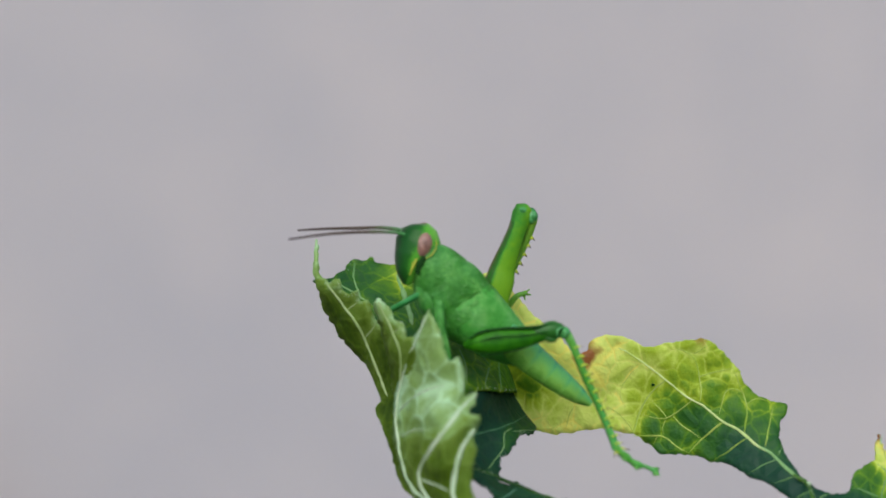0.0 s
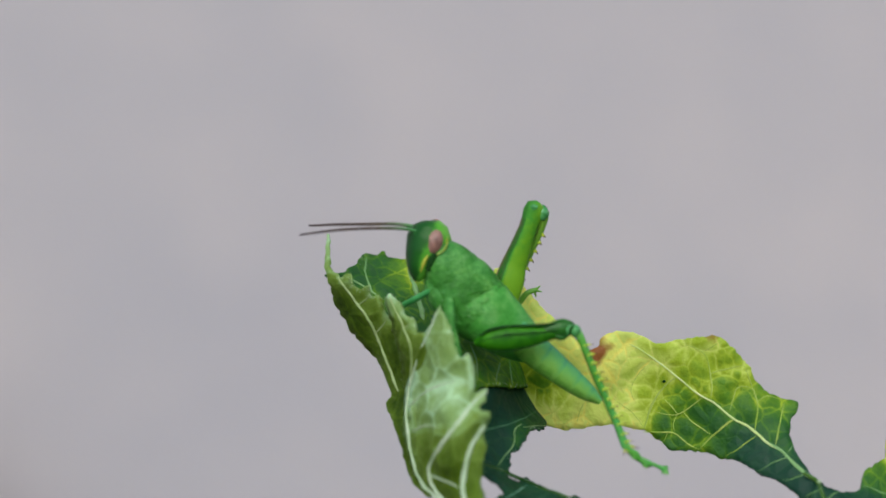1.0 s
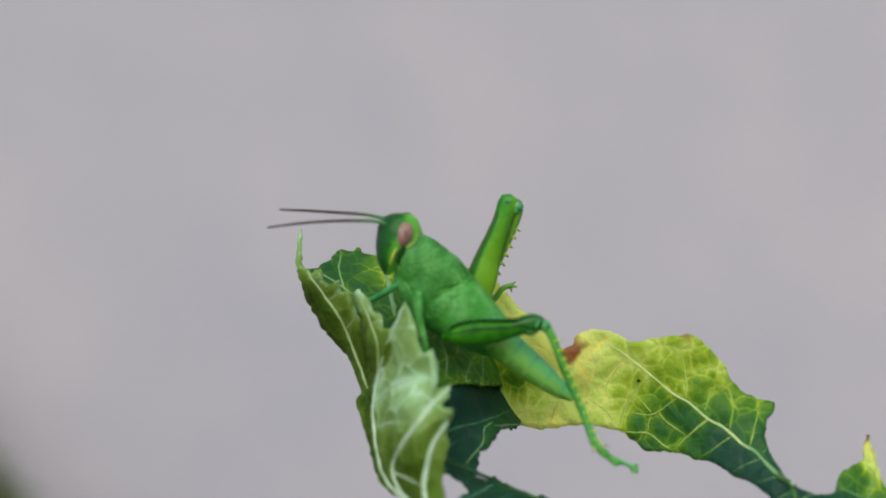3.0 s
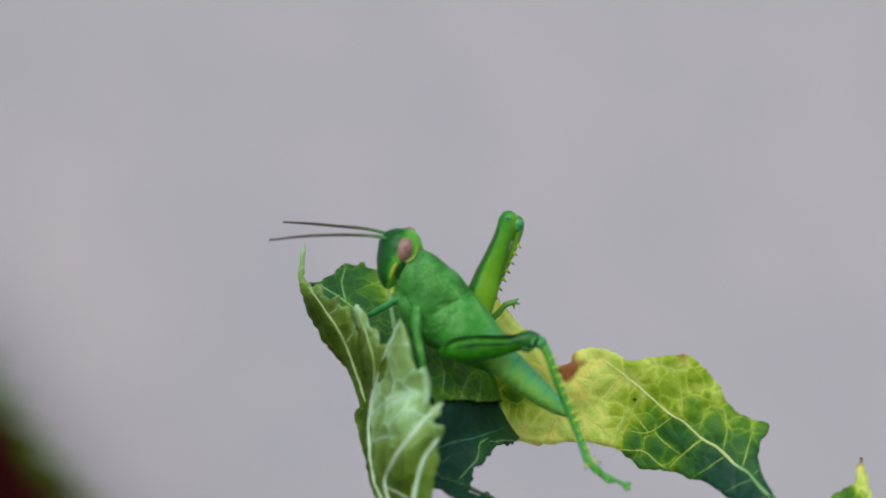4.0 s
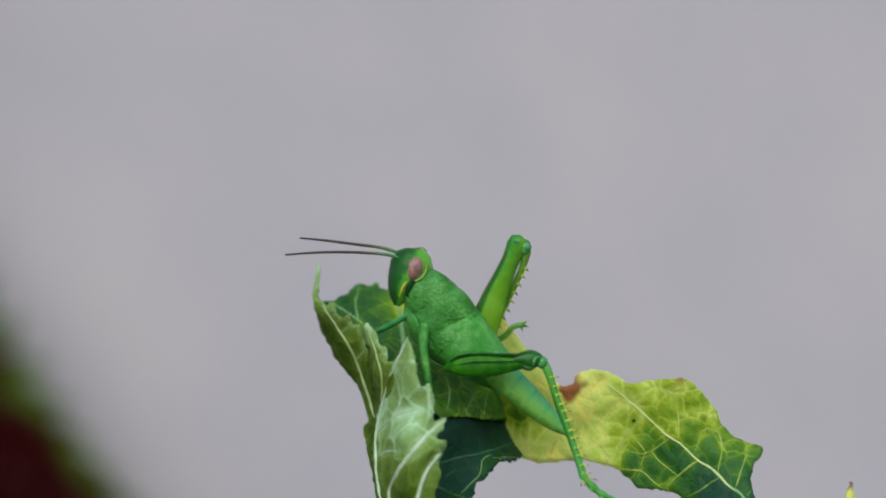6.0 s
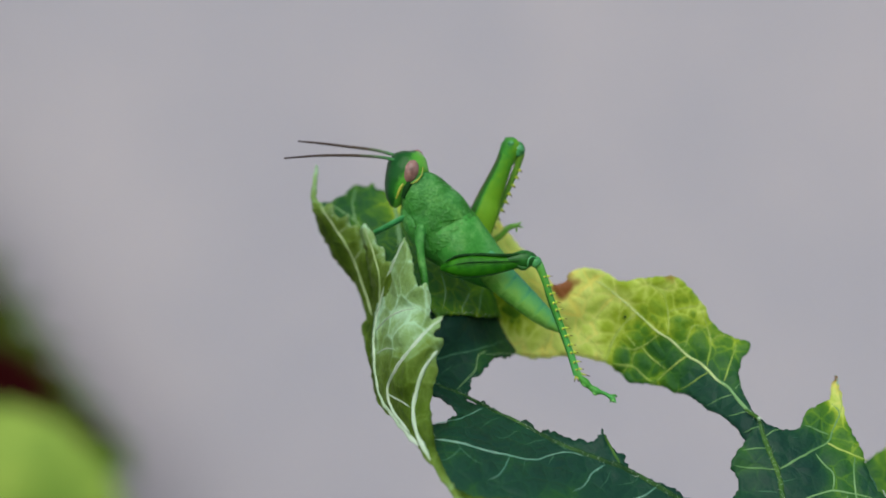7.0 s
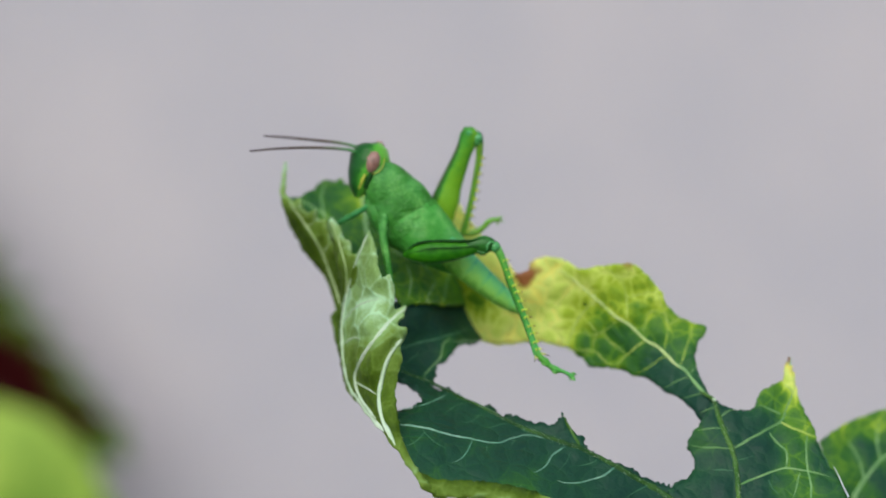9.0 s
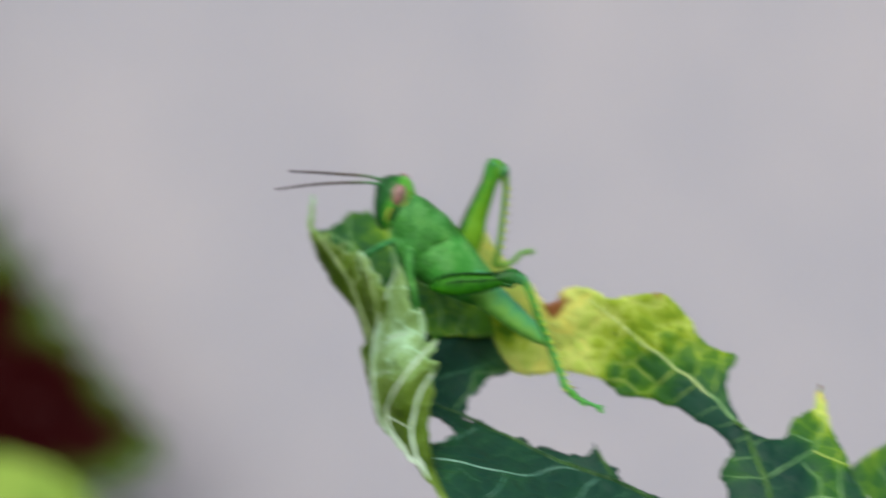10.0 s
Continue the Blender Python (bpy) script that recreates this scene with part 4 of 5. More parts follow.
    sheet("leaf_lobe", top + low, [(6.90, -11.0, -21.37), (-1.42, -12.0, -19.49), (-0.25, 2.8, -8.79), (15.80, -11.5, -24.88), (-3.38, 0.0, -12.44)], plant,
          tones=[(-0.2, -8.1, 0.02), (-2.8, -12.4, 0.06), (1.0, -11.2, 0.2), (1.0, -19.3, 0.04), (7.2, -20.6, 0.03), (13.5, -21.8, 0.05), (13.2, -18.7, 0.08), (4.1, -23.7, 0.08), (-1.5, -21.8, 0.1), (-0.9, -24.3, 0.24), (-2.8, -24.3, 0.3), (1.0, -25.4, 0.38), (4.1, -25.4, 0.36), (7.2, -25.7, 0.34), (4.1, -23.4, 0.08), (1.0, -22.4, 0.08), (13.5, -26.2, 0.12), (19.8, -26.2, 0.04), (24.8, -28.1, 0.05), (-3.4, -24.9, 0.4)],
          veins=[([(25.6, -11.4, -27.57), (23.64, -10.3, -26.21), (20.74, -9.4, -24.52), (18.36, -9.2, -23.22), (15.4, -8.7, -21.6), (13.01, -8.4, -20.78), (10.04, -7.5, -19.77), (7.06, -6.1, -18.62), (4.65, -4.8, -17.38), (0.99, -2.6, -15.82), (-2.11, -1.8, -14.39), (-4.89, -2.1, -13.25)], (0.36, 0.17), VEIN_DARK),
                 ([(10.74, -8, -20.21), (8.94, -7.8, -19.87), (7.46, -8.6, -20.16), (6.23, -9.5, -20.5), (4.91, -9.8, -20.52), (2.87, -9.9, -20.1), (0.48, -10.6, -19.56), (-1.91, -10.7, -18.89), (-4.65, -10.4, -18.56)], (0.05, 0.15), VEIN_MINT),
                 ([(-1.9, -11.5, -19.24), (-2.83, -13.1, -20.1), (-4.1, -14.3, -20.63)], (0.056, 0.032), VEIN_THIN),
                 ([(3.11, -10.1, -20.26), (2.61, -11.7, -21.12), (1.89, -13, -21.88), (0.82, -13.9, -22.26)], (0.064, 0.04), VEIN_MINT),
                 ([(4.66, -10.1, -20.62), (4.58, -11.1, -21.18), (4.39, -11.9, -21.64)], (0.048, 0.024), VEIN_THIN),
                 ([(7.7, -8.7, -20.26), (7.3, -9.8, -20.77), (6.91, -10.7, -21.22)], (0.048, 0.024), VEIN_THIN),
                 ([(13, -8.5, -21), (11.61, -9.7, -21.85), (10.69, -11.4, -22.88), (9.45, -12.6, -23.34)], (0.08, 0.04), VEIN_MINT),
                 ([(18.24, -9.2, -23.22), (16.84, -10.2, -24.01), (14.97, -11.4, -24.48), (13.02, -12.3, -24.56), (11.83, -12.4, -24.19)], (0.08, 0.048), VEIN_MINT),
                 ([(21.94, -9.4, -25), (20.55, -10.2, -25.51), (19.15, -11.2, -26.22)], (0.064, 0.04), VEIN_THIN),
                 ([(-4.72, -7.2, -17.26), (-2.98, -6.4, -16.96), (-1.34, -5.1, -16.57), (0.37, -2.8, -15.93)], (0.04, 0.072), VEIN_MINT),
                 ([(14.57, -8.4, -21.02), (13.78, -7.6, -19.64), (12.82, -7.5, -17.84)], (0.12, 0.15), VEIN_OLIVE),
                 ([(-5.48, -0.7, -11.16), (-2.76, 1, -10.42), (-0.76, 1.9, -10.02), (1.33, 3.8, -9.53), (3.74, 7.4, -8.97)], (0.096, 0.048), VEIN_THIN),
                 ([(1.01, 3.1, -10.07), (0.06, 2.1, -10.53), (-0.13, 1.3, -11.57), (-0.63, 0.6, -12.53), (-2.24, -1.5, -14.04)], (0.048, 0.064), VEIN_GREEN),
                 ([(1.01, 2.8, -10.38), (3.58, 5.2, -10.42), (6.18, 7.1, -10.95)], (0.048, 0.024), VEIN_GREEN),
                 ([(-3.87, -0.4, -12.41), (-3.07, 0.4, -11.83), (-2.63, 0.8, -11.35)], (0.04, 0.024), VEIN_THIN),
                 ([(-5.22, -1.3, -12.37), (-4.28, -1.5, -13.1), (-3.84, -2.1, -13.69)], (0.04, 0.024), VEIN_THIN),
                 ([(4.02, -5.7, -17.92), (2.91, -7.2, -18.53), (1.69, -7.9, -18.53)], (0.04, 0.024), VEIN_THIN),
                 ([(7.05, -6.4, -18.78), (5.95, -6.6, -18.88), (4.59, -7.7, -19.27)], (0.04, 0.024), VEIN_THIN),
                 ([(2.21, -4.5, -16.79), (0.98, -5.4, -17.15), (0.06, -7.2, -17.8)], (0.04, 0.024), VEIN_THIN),
                 ([(9.43, -7.6, -19.76), (8.54, -7.1, -19.32), (7.79, -6, -18.51)], (0.04, 0.024), VEIN_THIN),
                 ([(16.59, -8.8, -22.3), (15.33, -9.6, -22.82), (14.1, -10.1, -22.94)], (0.04, 0.024), VEIN_THIN),
                 ([(13.58, -9, -21.57), (12.9, -10.2, -22.64), (11.93, -11.6, -23.56)], (0.04, 0.024), VEIN_THIN),
                 ([(-2.33, -10.4, -18.74), (-1.42, -12.3, -19.76), (0.35, -12.7, -20.91)], (0.032, 0.024), VEIN_THIN)],
          seed=3, hairs=0.4, down=BRISTLE, ragged=0.38, label="dark green leaf lobe gnawed along its midrib")
    # the far side of the cup that the leaf makes
    sheet("leaf_lobe", [(-18.51, 9.0, 5.78), (-16.56, 10.0, 6.06), (-15.00, 11.0, 6.88), (-14.26, 13.0, 7.86), (-13.66, 14.0, 8.22), (-12.86, 14.0, 7.76), (-11.93, 14.0, 8.55), (-11.40, 14.0, 7.62), (-9.51, 13.0, 7.33), (-5.52, 12.0, 7.30), (-0.26, 12.5, 4.01),
                        (2.04, 12.8, -1.91), (3.29, 12.6, -6.59), (0.70, 4.0, -6.42), (-1.51, 1.5, -6.04), (-3.38, 0.0, -6.06), (-4.48, -1.0, -6.47), (-5.90, 1.0, -4.33), (-8.48, 3.0, -2.47), (-11.80, 6.0, 0.71), (-14.49, 8.0, 2.97), (-17.14, 9.0, 4.74)],
          [(-12.00, 10.0, 4.63), (-6.68, 6.5, 1.35), (-2.18, 5.5, -1.86)], plant,
          tones=[(-16.5, 5.1, 0.24), (-14.9, 4.8, 0.24), (-13.1, 5.7, 0.27), (-12.1, 7.6, 0.3), (-10.6, 6.0, 0.46), (-10.0, 5.2, 0.6), (-9.3, 5.6, 0.64), (-11.2, 4.4, 0.4), (-11.5, 3.8, 0.28), (-10.9, 2.9, 0.34), (-9.0, 1.3, 0.3), (-7.8, 3.2, 0.36), (-5.2, 0.1, 0.42), (-4.0, -2.1, 0.43), (-1.5, -4.3, 0.43), (1.0, -5.6, 0.42), (-0.2, -2.4, 0.44), (2.2, -4.3, 0.38), (-5.9, -1.8, 0.38), (-2.8, -5.6, 0.36)],
          veins=[([(-16.43, 8.0, 5.76), (-14.43, 7.0, 4.44), (-12.44, 6.0, 2.95)], (0.10, 0.07), VEIN_GREEN), ([(-13.80, 13.0, 7.66), (-14.09, 10.0, 5.93), (-13.59, 6.0, 3.59)], (0.10, 0.08), VEIN_GREEN),
                 ([(-5.93, 2.0, -0.06), (-4.37, 3.0, -0.89), (-2.48, 4.0, -1.84), (-0.57, 4.0, -3.75)], (0.14, 0.07), VEIN_GREEN), ([(-0.89, 4.0, -3.75), (-1.52, 3.0, -5.00), (-1.83, 2.0, -6.05)], (0.10, 0.05), VEIN_GREEN),
                 ([(1.03, 6.0, -1.86), (0.38, 5.0, -4.09), (0.06, 3.0, -6.27)], (0.08, 0.05), VEIN_GREEN), ([(-9.43, 11.0, 6.29), (-8.99, 8.0, 3.94), (-8.52, 4.0, 0.70)], (0.16, 0.26), VEIN_GREEN), ([(-4.05, 3.0, -1.84), (-3.55, 3.0, -3.74), (-3.89, 1.0, -5.59)], (0.08, 0.05), VEIN_GREEN), ([(-2.48, 4.0, -1.84), (-0.89, 5.0, -1.34), (0.71, 6.0, -0.90)], (0.1, 0.05), VEIN_GREEN)],
          seed=4, hairs=0.3, rim=0.05, label="green cupped leaf side with a toothed edge")
    # the near side, rolled over so that its pale under side shows
    right = [(-8.01, -5.0, 2.14), (-7.37, -6.0, 0.06), (-7.03, -7.0, -1.88), (-6.65, -7.6, -3.32), (-5.61, -8.0, -2.59), (-5.25, -8.0, -3.86), (-5.24, -8.2, -6.57), (-3.74, -8.2, -5.85), (-4.21, -8.5, -7.04), (-4.86, -9.0, -8.05), (-3.78, -9.2, -8.34), (-4.02, -9.0, -9.55), (-4.62, -9.0, -10.51), (-4.14, -9.1, -11.23), (-4.68, -9.0, -12.67),
             (-5.03, -9.5, -14.92), (-4.62, -12.0, -17.71), (-4.24, -13.5, -19.65), (-3.51, -15.0, -21.27), (-1.86, -16.0, -23.50), (-0.52, -16.5, -25.13)]
    left = [(-1.97, -16.5, -24.66), (-4.02, -15.5, -21.80), (-5.51, -14.5, -19.85), (-7.41, -10.0, -17.88), (-9.42, -5.0, -16.14), (-10.63, -2.5, -14.78), (-11.20, -1.0, -12.38), (-11.50, 0.0, -9.94), (-11.34, 0.5, -7.45), (-10.79, -0.5, -4.93), (-10.16, -2.0, -2.42), (-9.21, -4.0, -0.25)]
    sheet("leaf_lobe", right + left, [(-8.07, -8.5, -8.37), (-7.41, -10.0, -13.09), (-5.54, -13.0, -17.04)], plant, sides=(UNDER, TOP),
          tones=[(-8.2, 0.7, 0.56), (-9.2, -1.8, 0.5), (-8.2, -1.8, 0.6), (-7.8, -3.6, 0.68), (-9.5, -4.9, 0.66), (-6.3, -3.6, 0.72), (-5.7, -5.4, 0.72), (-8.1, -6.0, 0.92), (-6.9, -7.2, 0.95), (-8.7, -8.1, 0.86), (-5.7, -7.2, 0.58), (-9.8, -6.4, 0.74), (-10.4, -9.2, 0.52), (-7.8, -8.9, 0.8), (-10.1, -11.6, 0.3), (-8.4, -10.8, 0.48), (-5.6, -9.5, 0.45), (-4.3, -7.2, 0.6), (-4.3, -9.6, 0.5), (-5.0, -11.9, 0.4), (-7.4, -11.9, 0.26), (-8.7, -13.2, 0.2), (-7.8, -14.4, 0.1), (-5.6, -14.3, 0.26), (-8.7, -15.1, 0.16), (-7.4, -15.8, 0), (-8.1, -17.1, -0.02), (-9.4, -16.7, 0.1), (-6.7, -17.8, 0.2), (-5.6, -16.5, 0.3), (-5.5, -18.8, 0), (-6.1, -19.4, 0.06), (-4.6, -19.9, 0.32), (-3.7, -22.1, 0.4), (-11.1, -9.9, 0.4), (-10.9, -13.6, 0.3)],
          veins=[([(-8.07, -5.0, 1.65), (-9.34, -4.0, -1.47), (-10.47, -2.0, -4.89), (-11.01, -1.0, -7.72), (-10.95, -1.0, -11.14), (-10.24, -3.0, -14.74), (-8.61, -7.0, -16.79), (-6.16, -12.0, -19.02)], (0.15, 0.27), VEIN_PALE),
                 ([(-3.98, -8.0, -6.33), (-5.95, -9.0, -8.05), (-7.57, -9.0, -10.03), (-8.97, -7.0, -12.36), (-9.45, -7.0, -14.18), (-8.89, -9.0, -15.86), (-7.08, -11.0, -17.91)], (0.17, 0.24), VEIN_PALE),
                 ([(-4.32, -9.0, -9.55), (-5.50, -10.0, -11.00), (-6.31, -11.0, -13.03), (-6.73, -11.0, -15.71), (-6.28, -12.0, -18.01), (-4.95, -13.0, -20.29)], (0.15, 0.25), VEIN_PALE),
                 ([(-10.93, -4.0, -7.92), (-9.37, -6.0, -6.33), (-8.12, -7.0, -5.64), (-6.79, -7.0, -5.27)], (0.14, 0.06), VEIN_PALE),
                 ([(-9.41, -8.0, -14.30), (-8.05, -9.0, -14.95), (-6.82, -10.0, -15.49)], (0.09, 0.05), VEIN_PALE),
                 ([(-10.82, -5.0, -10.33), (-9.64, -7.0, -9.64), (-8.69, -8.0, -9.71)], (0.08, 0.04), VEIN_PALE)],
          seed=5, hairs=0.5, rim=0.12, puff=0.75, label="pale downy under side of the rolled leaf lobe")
    # its outer wing with the long bent tip
    right = [(-18.05, 9.0, 10.20), (-17.85, 8.0, 8.15), (-17.97, 7.0, 6.31), (-17.11, 5.0, 5.24), (-16.11, 4.3, 5.73), (-15.90, 4.0, 4.45), (-15.16, 3.5, 3.93), (-14.19, 3.1, 4.56), (-14.03, 3.6, 3.17), (-13.26, 3.4, 3.49), (-12.89, 3.6, 1.97), (-11.93, 3.5, 0.70), (-11.15, 3.2, -1.20),
             (-10.64, 3.0, -3.74), (-10.51, 3.0, -6.58), (-10.74, 2.5, -10.05), (-10.12, 0.0, -13.06), (-8.54, -4.0, -16.21)]
    left = [(-9.48, -3.5, -16.68), (-10.73, -0.5, -15.53), (-11.32, 1.5, -13.15), (-11.73, 2.0, -11.41), (-12.07, 2.5, -10.05), (-12.58, 5.0, -8.56), (-12.67, 5.5, -7.61), (-12.13, 5.0, -6.70), (-12.89, 6.0, -4.42), (-13.65, 7.0, -2.83), (-15.42, 7.5, -0.90), (-16.75, 8.0, 1.03), (-17.72, 8.0, 2.97), (-18.25, 6.5, 4.88), (-18.61, 7.0, 6.50), (-18.43, 8.0, 8.34)]
    sheet("leaf_lobe", right + left, [(-14.27, 4.5, 0.70), (-12.34, 4.0, -2.48)], plant, sides=(UNDER, TOP),
          # Low tones down by the fold put its shade into the colour.
          tones=[(-18.0, 9.1, 0.55), (-18.3, 6.5, 0.3), (-17.7, 4.5, 0.06), (-17.0, 3.0, 0), (-16.0, 1.7, 0.02), (-15.0, 0.4, 0), (-14.1, -1.2, 0.06), (-17.2, 4.9, 0.42), (-16.2, 4.2, 0.4), (-15.2, 3.2, 0.36), (-14.2, 2.6, 0.36), (-14.3, 1.3, 0.3), (-13.0, 1.3, 0.28), (-13.6, 0.1, 0.26), (-12.3, -1.2, 0.14), (-12.7, -3.1, 0.12), (-11.7, -3.8, 0.04), (-12.0, -5.7, 0.04), (-12.4, -7.6, 0), (-13.0, 0.1, 0.34)],
          veins=[([(-17.29, 4.0, 5.28), (-16.05, 2.5, 3.54), (-14.56, 1.0, 1.32), (-13.38, 0.0, -0.88), (-12.38, -1.0, -3.67), (-11.52, -2.0, -6.44)], (0.12, 0.2), VEIN_FADED),
                 ([(-15.45, 3.0, 2.47), (-14.69, 3.0, 2.91), (-14.18, 3.0, 3.48)], (0.08, 0.05), VEIN_FADED), ([(-13.68, 3.0, -0.57), (-12.79, 3.0, 0.57), (-12.54, 3.0, 1.33)], (0.08, 0.05), VEIN_FADED)],
          seed=6, hairs=0.6, rim=0.3, puff=0.4, label="olive under side of the leaf edge with a long thin tip")
    # the narrow tooth folded between them
    sheet("leaf_lobe", [(-12.50, 1.2, 3.64), (-12.03, 0.6, 2.95), (-11.43, -0.2, 2.37), (-11.26, -1.0, 1.18), (-10.35, -1.9, 0.99), (-10.13, -2.8, -0.56), (-9.05, -3.5, -0.55), (-8.84, -4.0, -1.78), (-9.37, -3.2, -3.94), (-10.18, -1.5, -6.46), (-10.79, -0.5, -8.05),
                        (-11.21, 0.4, -6.20), (-11.54, 0.8, -3.70), (-12.06, 1.2, -0.88), (-12.45, 1.4, 1.01), (-12.90, 1.6, 2.71)], [(-11.07, -1.2, -1.80)], plant, sides=(UNDER, TOP),
          # The dark left half is the fold's shade, done by tone.
          tones=[(-12.4, 3.2, 0.5), (-11.4, 1.6, 0.4), (-12.0, 0.1, 0), (-10.8, -0.2, 0.36), (-9.8, -1.5, 0.34), (-11.5, -2.4, -0.04), (-10.2, -3.7, 0.16), (-11.0, -5.6, 0)],
          veins=[([(-12.43, 1.0, 3.20), (-11.69, 0.0, 1.31), (-10.95, -1.0, -0.87), (-10.52, -1.0, -3.05), (-10.58, -1.0, -5.54)], (0.09, 0.17), VEIN_FADED), ([(-11.20, -1.0, -0.06), (-10.68, -1.5, 0.31), (-10.41, -2.0, 0.56)], (0.07, 0.04), VEIN_FADED)],
          seed=9, hairs=0.5, rim=0.3, puff=0.3, label="olive folded leaf tooth")
    # the lower margin, turned up
    sheet("leaf_margin", [(-2.44, -16.3, -22.94), (-1.10, -16.5, -23.62), (0.93, -16.6, -23.72), (3.83, -16.6, -23.78), (6.73, -16.6, -24.19), (9.33, -16.7, -24.87), (13.11, -16.5, -26.34), (14.31, -16.0, -27.57), (9.05, -16.5, -26.92), (3.82, -17.0, -25.70), (0.93, -17.0, -25.41), (-0.81, -17.0, -25.65)],
          [], plant, sides=(UNDER, TOP), tones=[(-4.9, -20.9, 0.1), (-2.0, -22.1, -0.1), (0.9, -22.1, -0.2), (3.8, -22.2, -0.2), (6.7, -22.6, -0.2), (9.6, -23.2, -0.2), (-1.4, -23.7, 0.05), (0.9, -23.7, -0.15), (3.8, -23.7, -0.15), (6.7, -24.0, -0.15), (9.6, -24.4, -0.15), (0.9, -24.2, 0.1), (3.8, -24.3, 0.1), (6.7, -24.8, 0.1), (0.9, -24.7, 0.8), (3.8, -25.2, 0.9), (6.7, -25.7, 0.9), (-0.8, -24.4, 0.5), (10.2, -26.0, 0.8), (-3.1, -23.1, 0.3)], seed=7, puff=0.0, label="pale turned-up leaf margin")
    # another leaf of the same plant, farther off
    sheet("leaf_blade", [(43.30, 10.0, -22.24), (45.58, 11.0, -20.69), (47.74, 12.0, -19.86), (49.91, 13.0, -19.21), (52.23, 13.0, -18.55), (56.75, 14.0, -19.49), (60.73, 14.0, -23.80), (58.92, 12.0, -30.18), (52.77, 8.0, -33.56), (47.20, 6.0, -32.00), (44.18, 7.0, -26.98)],
          [(50.39, 9.0, -25.26)], plant, tones=[(43.5, -21.5, 0.36), (44.9, -21.2, 0.46), (46.3, -20.6, 0.5), (48.4, -20.0, 0.52), (50.5, -19.4, 0.46), (45.3, -22.7, 0.5), (46.6, -23.4, 0.3), (48.0, -22.8, 0.12), (49.7, -23.1, 0.08), (49.6, -21.6, 0.46), (51.0, -21.0, 0.5), (44.3, -23.4, 0.24), (44.4, -25.2, 0.38), (45.7, -25.2, 0.56), (46.3, -26.1, 0.42), (47.7, -25.2, 0.42), (49.0, -25.8, 0.1), (50.3, -26.5, 0.08), (48.1, -27.7, 0.42), (46.1, -27.6, 0.16), (50.5, -24.3, 0.34), (52.2, -22.2, 0.16), (52.6, -24.7, 0.34), (53.7, -21.0, 0.34)],
          veins=[([(46.11, 7.0, -29.56), (48.24, 8.0, -26.45), (51.04, 9.0, -23.96), (56.28, 12.0, -22.29)], (0.25, 0.1), VEIN_GREEN), ([(48.24, 8.0, -26.45), (47.80, 9.0, -23.96), (46.69, 10.0, -22.11)], (0.1, 0.05), VEIN_GREEN),
                 ([(50.39, 9.0, -24.48), (50.28, 10.0, -22.11), (50.81, 11.0, -19.91)], (0.1, 0.05), VEIN_GREEN)], seed=8, label="mottled yellow-green leaf")
    # stalks down to the soil
    limb("leaf_stalk", [(30.87, -12.0, -30.75), (30.88, -14.0, -33.40), (36, -10, -45), (44, 4, -70), (46, 10, -100)], [(0.6, 0.6), (0.8, 0.8), (0.9, 0.9), (1.1, 1.1), (1.4, 1.4)], STEM, plant, step=3)
    limb("leaf_stalk", [(50.18, 8.0, -32.92), (52, 10, -40), (49, 12, -75), (46, 10, -110)], [(0.5, 0.5), (0.7, 0.7), (0.9, 0.9), (1.2, 1.2)], STEM, plant, step=3)
    limb("stem", [(46, 10, -98), (45, 11, -150), (47, 9, -220), (46, 10, -302)], [(1.6, 1.6), (2.0, 2.0), (2.4, 2.4), (3.0, 3.0)], STEM, plant, step=5)
    return plant


# ---- the grasshopper ----
def spine_rows(leg, points, count, length, side, parent, wide=1.0):
    """Short yellow spines with dark tips along a shin."""
    line = spline(points, 0.2)
    for k in range(count):
        f = 0.16 + 0.8 * k / (count - 1)
        c = line[round(f * (len(line) - 1))]
        tang = (line[min(len(line) - 1, round(f * (len(line) - 1)) + 1)] - line[max(0, round(f * (len(line) - 1)) - 1)]).normalized()
        u = tang.cross(Vector((0, 1, 0))).normalized()
        if u.x < 0:
            u = -u
        way = (u * side[0] + Vector((0, side[1], 0)) + tang * 0.25).normalized()
        ln = length * (0.85 + 0.3 * random.random())
        limb("spine", [c + way * 0.12, c + way * 0.34, c + way * (0.36 + ln * 0.45), c + way * (0.36 + ln) + tang * 0.08], [(0.19 * wide, 0.19 * wide), (0.16 * wide, 0.16 * wide), (0.08 * wide, 0.08 * wide), (0.025, 0.025)], SPINE, parent, sides=7, step=0.2)


